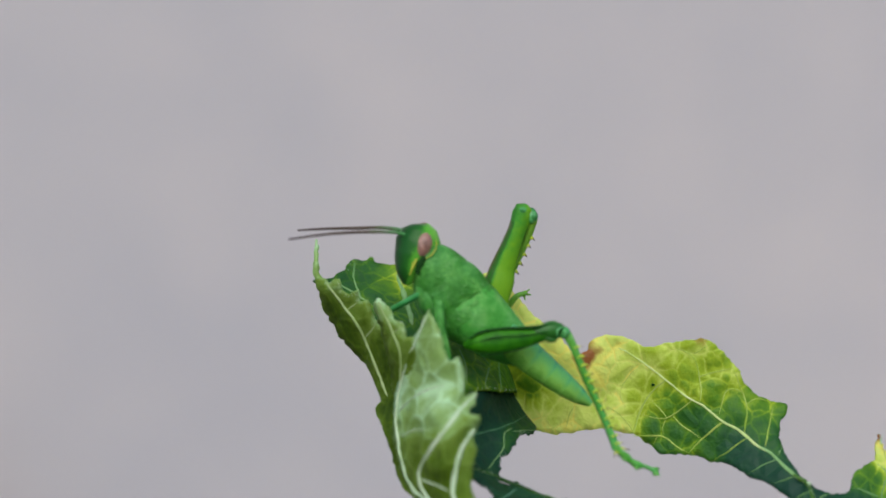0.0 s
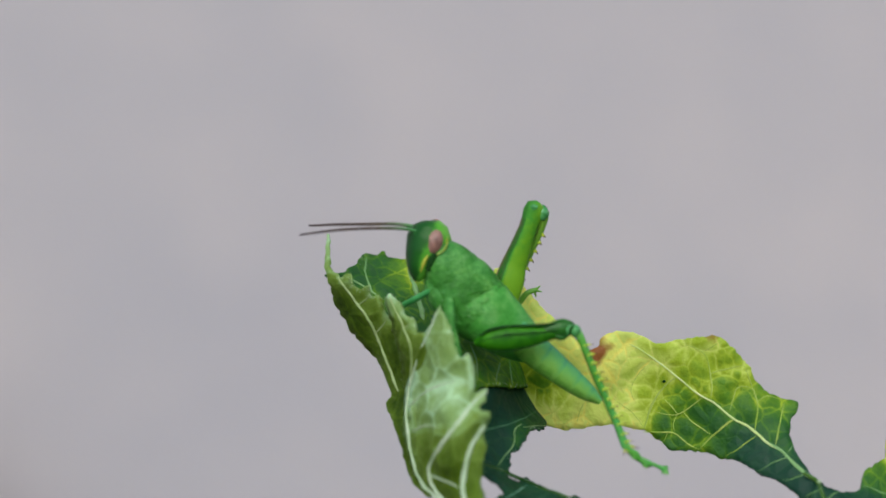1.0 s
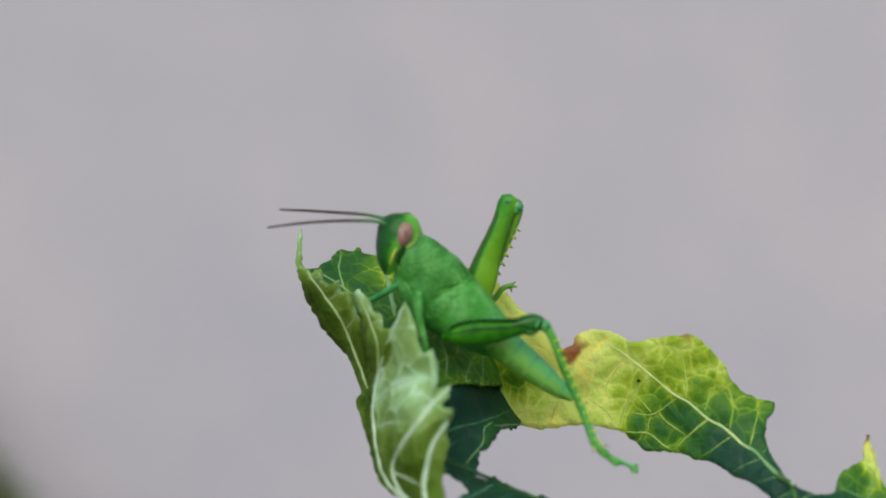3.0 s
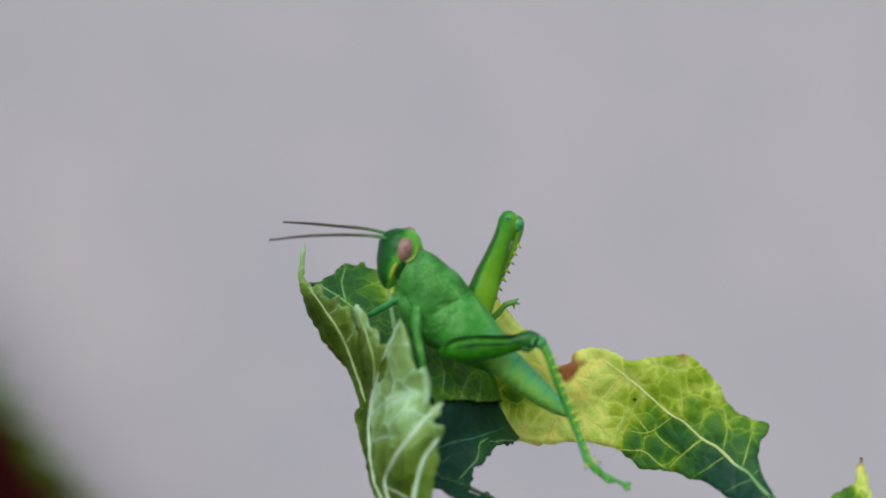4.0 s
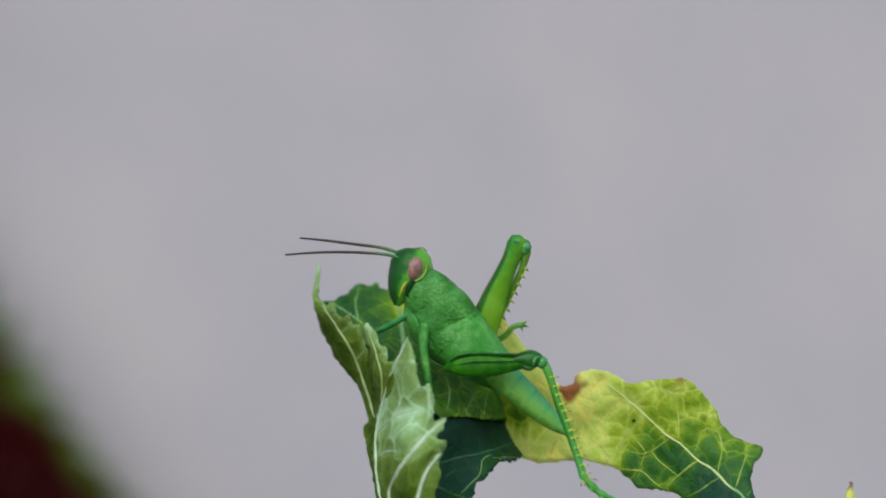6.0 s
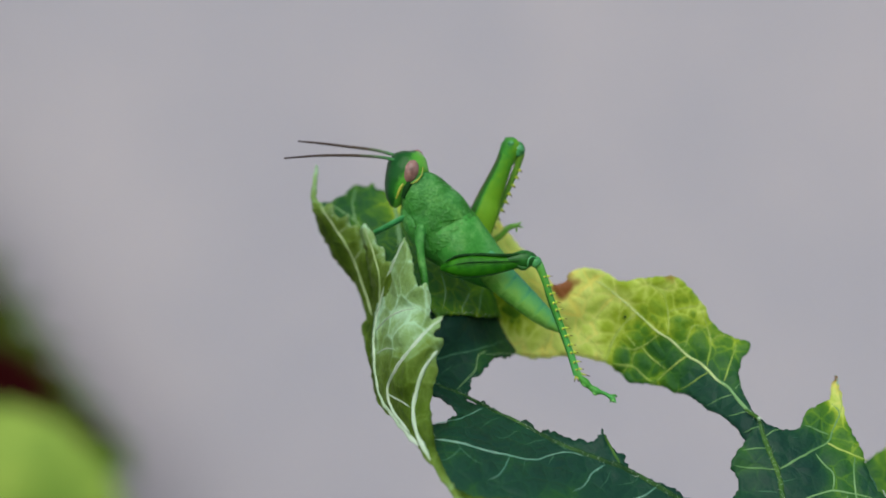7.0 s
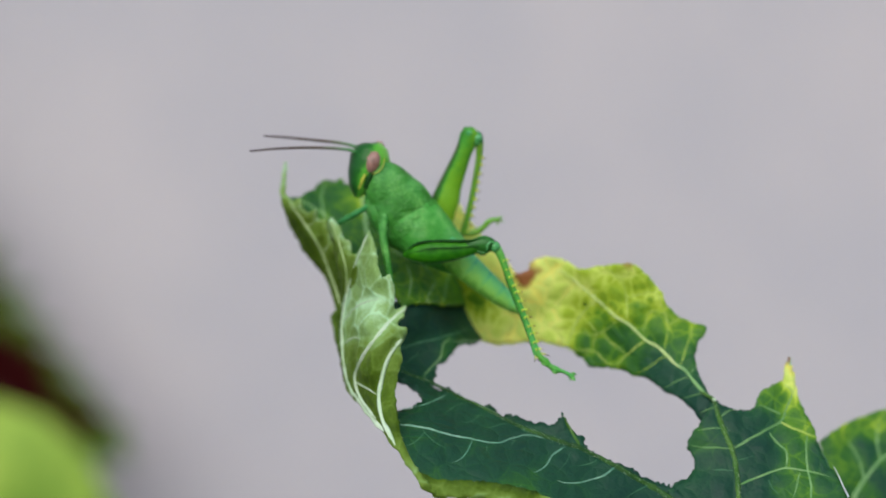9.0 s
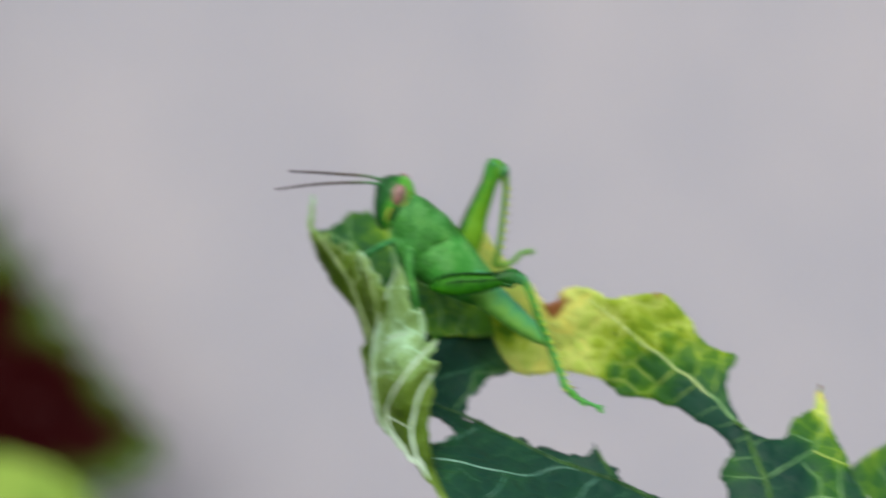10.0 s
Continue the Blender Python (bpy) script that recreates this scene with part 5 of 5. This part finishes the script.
def grasshopper():
    bug = thing("grasshopper", BASE * 1.0, "bright green young grasshopper with pink eyes, perched on the leaf", "grasshopper")
    # trunk
    limb("thorax", [(-6.73, -0.7, 8.73), (-6.05, -0.7, 7.05), (-4.93, -0.6, 4.93), (-2.81, -0.4, 2.62), (-0.69, -0.2, 0.69), (1.06, 0, -0.63), (2.4, -0.2, -1.6)], [(1.6, 2.0), (2.3, 2.4), (2.9, 2.8), (3.3, 3.0), (2.85, 2.6), (2.25, 2.1), (1.6, 1.6)], FLANK, bug, 28, 0.4, flat=0.72)
    limb("pronotum", [(-7.66, -0.6, 8.74), (-7.28, -0.6, 8.25), (-6.54, -0.6, 7.37), (-5.79, -0.6, 6.31), (-4.85, -0.6, 5.06), (-3.92, -0.4, 3.57), (-3.11, -0.3, 2.51)], [(1.5, 2.2), (2.05, 2.5), (2.6, 2.7), (3.0, 2.85), (3.35, 2.95), (3.55, 3.05), (3.55, 3.08)], SHELL, bug, 32, 0.3, flat=0.72, grooves=(0.45, 0.8), label="saddle-shaped green neck shield")
    limb("chest", [(-8.01, 0.2, 6.07), (-7.60, -0.9, 4.79), (-6.59, -1.2, 2.92), (-5.22, -1.2, 1.31), (-3.73, -1.0, 0.06)], [(0.6, 0.9), (1.1, 1.7), (1.25, 1.8), (1.2, 1.7), (0.8, 1.2)], SHELL, bug, 20, 0.35)
    limb("pronotum_edge", [(-5.17, -3.35, 3.88), (-4.19, -3.5, 4.19), (-2.96, -3.45, 4.43), (-1.97, -3.05, 4.69)], [(0.02, 0.03), (0.05, 0.06), (0.05, 0.06), (0.02, 0.03)], FEMUR, bug, 8, 0.3, label="thin crease below the neck shield")
    marks = [(-0.03, -1.5, 0.41), (1.35, -1.3, -0.84), (2.98, -1.2, -2.34), (4.61, -1.1, -3.72), (6.18, -1, -5.04), (7.63, -0.9, -6.17), (8.69, -0.9, -6.99)]
    radii = [1.6, 1.7, 1.55, 1.38, 1.18, 0.85, 0.3]
    for a, b, ra, rb in zip(marks, marks[1:], radii, radii[1:]):
        a, b = Vector(a), Vector(b)
        limb("abdomen_segment", [a, a.lerp(b, 0.5), a.lerp(b, 1.03)], [(ra, ra), ((ra + rb) * 0.504, (ra + rb) * 0.504), (rb * 0.985, rb * 0.985)], BELLY, bug, 24, 0.3,
             tone=lambda f, up: max(0.1, min(0.9, 0.40 + 0.48 * up)) + (0.16 if f > 0.8 else 0))
    # head
    limb("head", [(-9.46, -1.0, 5.66), (-9.33, -1.0, 6.16), (-9.21, -1.0, 7.03), (-8.84, -0.9, 8.16), (-8.22, -0.8, 9.34), (-7.66, -0.7, 10.47), (-7.29, -0.6, 11.28), (-7.17, -0.6, 11.72)],
         [(0.3, 0.5), (0.75, 1.1), (1.2, 1.7), (1.75, 2.2), (2.3, 2.45), (2.12, 2.25), (1.3, 1.6), (0.35, 0.6)], HEAD, bug, 28, 0.25, tone=lambda f, up: 0.44 + 0.6 * up)
    limb("brow", [(-9.31, -1.6, 10.24), (-8.87, -1.7, 10.98), (-8.19, -1.8, 11.35)], [(0.3, 0.4), (0.42, 0.5), (0.2, 0.3)], JOINT, bug, 10, 0.25)
    blob("eye", (-7.72, -2.8, 9.45), (0.82, 0.6, 1.27), (0, 18, 0), EYE, bug, "dull pink compound eye", 4)
    blob("eye", (-7.23, 1.5, 11.01), (0.8, 0.8, 1.0), (0, 14, 0), EYE, bug, "dull pink compound eye", 4)
    limb("cheek_stripe", [(-8.27, -2.9, 8.52), (-8.77, -2.8, 7.60), (-9.16, -2.3, 6.62)], [(0.10, 0.14), (0.18, 0.2), (0.12, 0.16)], YELLOW, bug, 10, 0.25, label="yellow stripe under the eye")
    limb("eye_rim", [(-6.42, -2.7, 9.94), (-6.54, -3, 9.13), (-7.03, -3.2, 8.44), (-7.64, -3.2, 8.14)], [(0.04, 0.1), (0.08, 0.14), (0.09, 0.14), (0.04, 0.1)], YELLOW, bug, 8, 0.25)
    # Dark strip standing in for the shaded gap between head and neck shield.
    limb("gap_shade", [(-7.70, -3.0, 8.30), (-8.10, -2.8, 7.56), (-8.44, -2.5, 6.70)], [(0.3, 0.3), (0.4, 0.35), (0.25, 0.3)], RIDGE, bug, 12, 0.25)
    feelers = []
    for root, rows in (((-9.11, -2.0, 10.47), ((-10.64, -2.4, 10.89), (-13.83, -2.8, 11.05), (-17.52, -3.0, 10.98), (-21.08, -3.2, 10.66))), ((-8.92, -0.4, 11.04), ((-11.18, -0.2, 11.68), (-14.01, 0.2, 12.01), (-17.17, 0.6, 12.34), (-19.88, 0.8, 12.54)))):
        root = Vector(root)
        stalk = limb("antenna", [Vector(p) - root for p in (root, *rows)], [(0.2, 0.2), (0.17, 0.17), (0.155, 0.155), (0.135, 0.135), (0.09, 0.09)], FEELER, bug, 10, 0.3, label="thin brown antenna, green at its root")
        blob("antenna_base", (0, 0, 0), (0.34, 0.3, 0.3), (0, 0, 0), LEG, stalk, detail=2)
        stalk.location = root * MM
        feelers.append((stalk, root * MM))
    # near hind leg
    limb("hind_thigh", [(-4.18, -4.0, -0.68), (-3.00, -4.6, -0.49), (-1.16, -5.0, -0.37), (0.98, -5.0, -0.24), (3.12, -5.0, 0.06), (4.65, -5.0, 0.37)], [(0.3, 0.3), (0.9, 0.6), (1.2, 0.75), (1.05, 0.7), (0.72, 0.58), (0.6, 0.6)], FEMUR, bug, 24, 0.35)
    for line in ([(-3.79, -4.9, 0.00), (-2.69, -5.1, 0.61), (-0.55, -5.3, 0.85), (2.20, -5.4, 0.85), (4.51, -5.5, 1.10)], [(-3.67, -4.9, -0.49), (-1.46, -5.8, 0.00), (0.98, -5.8, 0.12), (4.02, -5.7, 0.30)], [(-3.79, -4.9, -1.16), (-2.57, -5.2, -1.59), (0.37, -5.4, -1.34), (4.03, -5.5, -0.37)]):
        limb("thigh_ridge", line, [(0.03, 0.06), (0.055, 0.09), (0.055, 0.09), (0.04, 0.08)] if len(line) == 4 else [(0.08, 0.1), (0.14, 0.22), (0.16, 0.25), (0.17, 0.25), (0.1, 0.2)], RIDGE, bug, 8, 0.4)
    limb("knee", [(2.57, -5, 0.24), (3.42, -5, 0.43), (4.16, -5, 0.49), (4.77, -5, 0.49), (5.32, -5, 0.49), (5.75, -5, 0.43)], [(0.5, 0.5), (0.72, 0.7), (0.95, 0.85), (0.95, 0.8), (0.7, 0.65), (0.3, 0.35)], KNEE, bug, 20, 0.2, label="dark green knee cap")
    limb("knee_lobe", [(3.54, -5.2, -0.12), (4.03, -5.2, -0.37), (4.46, -5.2, -0.43), (4.95, -5.2, -0.24)], [(0.2, 0.3), (0.3, 0.4), (0.26, 0.4), (0.1, 0.2)], KNEE, bug, 12, 0.2)
    limb("knee_lobe", [(4.75, -5.7, -0.18), (4.81, -5.8, 0.37), (5.12, -5.75, 0.73), (5.55, -5.5, 0.67)], [(0.05, 0.1), (0.13, 0.14), (0.14, 0.15), (0.06, 0.1)], JOINT, bug, 10, 0.15, label="shiny crescent on the knee")
    blob("knee_joint", (5.68, -5.2, 0.18), (0.55, 0.6, 0.6), (0, 20, 0), JOINT, bug, lump=0.3)
    shin = [(5.63, -5.0, 0.31), (6.23, -5.1, -0.67), (7.27, -5.3, -3.48), (8.78, -5.6, -7.38), (10.17, -5.9, -11.39)]
    leg = limb("hind_shin", shin, [(0.56, 0.55), (0.42, 0.4), (0.34, 0.33), (0.33, 0.31), (0.42, 0.38)], SHIN, bug, 14, 0.3)
    spine_rows(leg, shin, 12, 0.52, (1.0, -0.25), leg)
    spine_rows(leg, shin, 12, 0.25, (0.25, -1.0), leg)
    limb("shin_keel", [(6.17, -5.2, -1.04), (6.96, -5.45, -3.72), (8.41, -5.75, -7.37), (9.74, -6, -11.02)], [(0.05, 0.08), (0.09, 0.12), (0.09, 0.12), (0.05, 0.08)], KNEE, leg, 8, 0.3, label="dark green keel along the shin")
    for tip in [(9.86, -6.1, -12.17), (10.27, -6.3, -12.1), (11.07, -6.2, -11.92), (11.52, -5.8, -11.52)]:
        limb("spur", [(10.11, -5.95, -11.14), tip], [(0.16, 0.16), (0.04, 0.04)], SPINE, leg, 7, 0.15)
    limb("hind_foot", [(10.05, -5.9, -11.02), (10.47, -6.0, -11.63), (11.02, -6.0, -12.17), (11.51, -6.0, -12.60), (12.17, -6.1, -13.02), (12.72, -6.1, -13.14), (13.33, -6.1, -13.39), (13.99, -6.1, -13.81)], [(0.40, 0.38), (0.29, 0.3), (0.45, 0.42), (0.28, 0.3), (0.42, 0.4), (0.2, 0.22), (0.19, 0.2), (0.3, 0.26)], SHIN, bug, 12, 0.2)
    for pad in ((10.9, -6.1, -12.4), (12.0, -6.15, -13.25)):
        blob("foot_pad", pad, (0.36, 0.3, 0.2), (0, 35, 0), SHIN, bug, detail=2)
    blob("claw_pad", (13.95, -6.15, -13.95), (0.28, 0.26, 0.22), (0, 20, 0), SHIN, bug, detail=2)
    for tip in ((14.22, -6.4, -14.22), (14.39, -5.7, -13.59), (13.64, -6.0, -14.18)):
        limb("claw", [(13.63, -6.1, -13.51), (Vector((13.63, -6.1, -13.51)) + Vector(tip)) / 2 + Vector((0.12, 0, 0.12)), tip], [(0.16, 0.16), (0.13, 0.13), (0.05, 0.05)], SHIN, bug, 8, 0.2)
    # far hind leg: a dark upper edge and a light flat side
    limb("hind_thigh", [(-0.51, 2.4, 2.59), (-0.32, 2.3, 3.85), (0.38, 2.05, 5.74), (0.76, 2, 7), (1.51, 1.65, 8.88), (2.26, 1.3, 10.75), (2.64, 1.2, 11.69), (2.95, 1.2, 12.44), (3.2, 1.2, 13.13), (3.39, 1.2, 13.44)], [(1.6, 0.8), (1.62, 0.85), (1.52, 0.8), (1.32, 0.78), (1.1, 0.75), (0.95, 0.74), (1.0, 0.8), (1.14, 0.95), (0.95, 0.9), (0.3, 0.3)], FAR_THIGH, bug, 36, 0.3,
         tone=lambda f, up: max(0.05 + 0.45 * f, 0.0 if up < 0.3 else min(0.75, 2.2 * (up - 0.3)) if up < 0.93 else 0.98) if f < 0.82 else 0.45 + 0.2 * up)
    blob("knee_lobe", (2.89, 0.50, 12.84), (0.42, 0.4, 0.36), (0, 30, 0), JOINT, bug, lump=0.3)
    blob("knee_joint", (3.83, 1.00, 12.24), (0.62, 0.6, 0.8), (0, 10, 0), JOINT, bug, lump=0.25)
    hinge = Vector((3.65, 1.20, 12.12))
    shin = [Vector(p) - hinge for p in ((4.02, 1.20, 12.00), (4.03, 1.70, 10.45), (3.66, 2.71, 7.97), (2.99, 4.09, 4.52), (2.30, 5.20, 1.85))]
    leg = limb("hind_shin", shin, [(0.5, 0.46), (0.36, 0.36), (0.33, 0.33), (0.34, 0.33), (0.42, 0.4)], FAR_SHIN, bug, 14, 0.3)
    leg.location = hinge * MM
    spine_rows(leg, shin, 10, 0.42, (1.0, -0.3), leg, 1.5)
    ankle = Vector((2.17, 5.20, 1.85))
    bm = bmesh.new()
    loft(bm, [Vector(p) - ankle for p in ((2.05, 5.20, 1.85), (3.32, 5.20, 1.79), (4.41, 5.02, 2.30), (5.29, 4.68, 3.13), (6.38, 4.61, 3.37))], [(0.36, 0.36), (0.36, 0.36), (0.32, 0.32), (0.3, 0.28), (0.24, 0.24)], 12, 0.3)
    for tip in ((6.89, 4.90, 3.07), (6.75, 4.32, 3.69), (6.19, 4.83, 2.62)):
        loft(bm, [Vector(p) - ankle for p in ((6.12, 4.63, 3.31), (Vector((6.12, 4.63, 3.31)) + Vector(tip)) / 2, tip)], [(0.18, 0.18), (0.13, 0.13), (0.05, 0.05)], 8, 0.2)
    bmesh.ops.recalc_face_normals(bm, faces=bm.faces[:])
    foot = part("hind_foot", bm, FAR_SHIN, leg)
    foot.location = (ankle - hinge) * MM
    # fore and middle legs
    limb("fore_leg", [(-7.17, -2.4, 5.26), (-8.44, -1.7, 4.53), (-10.02, 0.4, 3.69), (-11.37, 2.4, 3.03), (-11.91, 3.2, 2.72)], [(0.42, 0.42), (0.32, 0.34), (0.32, 0.32), (0.28, 0.28), (0.2, 0.2)], LEG, bug, 14, 0.3)
    limb("middle_leg", [(-6.19, -2.4, 4.27), (-6.53, -3.3, 2.9), (-6.51, -4, 1.41), (-6.25, -4.5, -0.25), (-5.94, -4.8, -2.08), (-5.63, -5, -4.22)], [(0.6, 0.6), (0.58, 0.5), (0.46, 0.42), (0.42, 0.4), (0.40, 0.4), (0.34, 0.34)], SHELL, bug, 14, 0.3)
    return bug, leg, hinge * MM, foot, (ankle - hinge) * MM, feelers


# ---- the plant in the background ----
FOLIAGE = Vector((-0.1892, 0.87, 0.2023))
LIME_AT = Vector((-0.1574, 0.55, 0.2440))


def red_plant():
    """Its origin is the lower corner of the red leaf; the stems run down to the soil."""
    plant = thing("foliage_plant", FOLIAGE, "plant with dark red leaves that have dull green toothed edges", "plant")
    shape = [(10, 0, -4), (0, -6, -12), (-18, -8, -16), (-40, -6, -18), (-70, 0, -10), (-92, 6, 14), (-96, 8, 44), (-84, 8, 72), (-62, 6, 78), (-40, 3, 62), (-22, 0, 38), (-6, -2, 16)]
    # First leaf is in view; the unseen others are added to shade the wall.
    for k, (dx, dy, dz, size) in enumerate([(5, 0, 4, 2.1), (-115, 24, 175, 1.9), (-150, -45, 70, 2.1), (-125, 38, 330, 1.8), (-175, -24, -70, 2.0)]):
        place = lambda x, d, z: (dx + x * size, dy + d * size, dz + z * size)
        # a toothed edge
        ring = []
        for i, p in enumerate(spline(shape + shape[:1], 5.5)[:-1]):
            out = Vector((p.x + 44, 0, p.z - 25)).normalized()
            ring.append(place(*(p + out * (4.0 if i % 2 else -4.0))))
        sheet("red_leaf", ring, [place(-45, -8, 25)], plant, sides=(MAROON, MAROON),
              tones=[(x, z, 1.0) for x, _, z in ring] + [(dx + (x * 0.8 - 9) * size, dz + (z * 0.8 + 5) * size, 0.1) for x, _, z in shape] + [(dx + (x * 0.6 - 18) * size, dz + (z * 0.6 + 10) * size, 0.0) for x, _, z in shape] + [(dx - 45 * size, dz + 20 * size, 0.0)],
              veins=[([place(2, -2, -6), place(-30, -8, 12), place(-60, -4, 40), place(-76, 4, 62)], (1.4, 0.6), MAROON_RIB)], thick=0.5, ragged=1.0, puff=0.8, grid=7.0, seed=11 + k, label="dark red leaf with a green edge")
        limb("leaf_stalk", [place(-30, -6, -12), place(-44, 0, -40), ((-110 + dx) / 2, dy / 2 - 4, dz * 0.4 - 90), (-110, 0, -170)], [(1.6, 1.6), (1.8, 1.8), (2.0, 2.0), (2.4, 2.4)], STEM, plant, step=10)
    limb("stem", [(-110, 0, -160), (-112, 2, -200), (-110, 0, -290)], [(3.0, 3.0), (3.6, 3.6), (4.4, 4.4)], STEM, plant, step=10)
    return plant


def lime_plant():
    """Its origin is the top of the lime leaf."""
    plant = thing("foliage_plant", LIME_AT, "lime green broad leaf on a stem beside the red leaf", "plant")
    ring = [(22, 0, -34), (17, -1, -20), (11, -2, -9), (4, -2, -3), (-5, -2, 0), (-16, -2, -2), (-28, -1, -10), (-36, 0, -26), (-34, 2, -46), (-20, 4, -60), (0, 4, -60), (14, 2, -50)]
    ring = [(x * 2.06, d, z * 2.06) for x, d, z in ring]
    sheet("lime_leaf", ring, [(-8, -6, -24)], plant, sides=(LIME, LIME), veins=[([(-16, 0, -119), (-14, -4, -54), (-10, -3, -9)], (1.0, 0.4), VEIN_YELLOW), ([(-16, -4, -71), (3, -4, -45), (16, -3, -24)], (0.6, 0.3), VEIN_YELLOW)], thick=0.4, ragged=0.6, puff=0.6, grid=2.0, seed=12, label="lime green leaf")
    limb("stem", [(-17, 4, -117), (-20, 12, -150), (-22, 18, -200), (-22, 18, -300)], [(1.0, 1.0), (1.4, 1.4), (1.8, 1.8), (2.0, 2.0)], STEM, plant, step=6)
    return plant


eaten_plant()
bug, far_shin, hinge, far_foot, ankle, feelers = grasshopper()
foliage = red_plant()
lime = lime_plant()


# ---- what moves ----
def motions():
    # seconds, x, depth, height in mm, tilt in degrees
    rows = [
        (0.0, -0.23, 0.29, -0.91, -0.51),
        (0.5, -0.23, 0.31, -0.98, -0.43),
        (1.0, -0.28, 0.43, -1.01, -0.45),
        (1.5, -0.26, 0.41, -0.94, -0.16),
        (2.0, -0.22, 0.34, -1.00, -0.22),
        (2.5, -0.13, 0.49, -0.83, -0.32),
        (2.7, -0.15, 0.37, -0.83, -0.28),
        (4.0, 0.10, 0.14, -0.65, -0.10),
        (4.5, 0.10, 0.28, -0.55, -0.18),
        (5.0, 0.17, 0.17, -0.56, -0.07),
        (5.2, 0.11, 0.28, -0.50, 0.23),
        (6.3, 0.12, -0.01, -0.47, 0.49),
        (6.5, 0.14, 0.07, -0.55, 0.29),
        (7.0, 0.12, -0.11, -0.53, 0.48),
        (7.5, 0.14, -0.07, -0.38, 0.55),
        (8.0, 0.09, -0.31, 0.11, -0.00),
        (8.5, 0.05, -0.67, -0.40, 0.70),
        (9.0, 0.00, -0.00, 0.00, -0.00),
        (9.5, -0.23, -0.40, 0.22, 0.58),
        (9.8, -0.27, -0.26, 0.07, 0.38),
        (10.0, -0.40, -0.61, -0.01, 0.28),
    ]
    walk(bug, [(t, pose(BASE.x + x * MM, BASE.y + y * MM, BASE.z + z * MM, 0, a, 0)) for t, x, y, z, a in rows])
    # the far shin, about the knee: seconds, degrees
    swing = [(0, 15.5), (2.7, 15), (4, 14), (5, 13.5), (6.5, 12.5), (7.5, 11), (8, 6), (8.5, 2), (9, 0), (9.5, -2), (10, -4)]
    walk(far_shin, [(t, pose(hinge.x, hinge.y, hinge.z, 0, a, 0)) for t, a in swing])
    # its foot, about the ankle
    flex = [(0, -22), (2.7, -22), (4, -20), (5, -19), (6.5, -17), (7.5, -15), (8, -10), (8.5, -5), (9, 0), (9.5, 3), (10, 4)]
    walk(far_foot, [(t, pose(ankle.x, ankle.y, ankle.z, 0, a, 0)) for t, a in flex])
    # the antennae, about their roots
    beats = ([(0, -1.0), (1, -0.7), (2.5, -1.5), (4.5, -1.0), (7.5, -0.9), (9, 0), (9.5, -2), (10, -2.6)], [(0, -5.0), (1, -4.8), (2.5, -1.4), (4.5, -0.4), (7.5, 0.0), (9, 0), (9.5, -1.2), (10, -1.4)])
    for (feeler, root), rows in zip(feelers, beats):
        walk(feeler, [(t, pose(root.x, root.y, root.z, 0, a, 0)) for t, a in rows])
    # the background plant sways: seconds, mm to the side, mm up
    sway = [
        (0, 5.6, 26.0),
        (2.7, 7.6, 26.0),
        (3.8, 6.9, 14.3),
        (4.5, 12.9, 15.4),
        (5.2, -5.7, 23.4),
        (6.3, 9.2, 19.2),
        (6.5, -3.9, 13.5),
        (7, 6.9, -2.9),
        (7.5, 2.6, 0.5),
        (8, -5.6, -5.3),
        (8.5, 8.8, -1.5),
        (9, 0.0, 0.0),
        (9.5, 11.3, -3.2),
        (9.8, 34.7, -5.8),
        (10, 14.7, 3.4),
    ]
    walk(foliage, [(t, pose(FOLIAGE.x + x * MM, FOLIAGE.y, FOLIAGE.z + z * MM)) for t, x, z in sway])
    sway = [
        (0, 3.3, -2.7),
        (6.3, 3.3, -2.7),
        (6.5, -1.0, 0.2),
        (7, 8.7, 1.3),
        (7.5, 0.2, -2.2),
        (8, 0.6, -5.3),
        (8.5, 8.8, -5.6),
        (9, 0.0, 0.0),
        (9.5, 10.5, -26.2),
        (9.8, 14.1, -19.1),
        (10, 0.3, -13.4),
    ]
    walk(lime, [(t, pose(LIME_AT.x + x * MM, LIME_AT.y, LIME_AT.z + z * MM)) for t, x, z in sway])


motions()
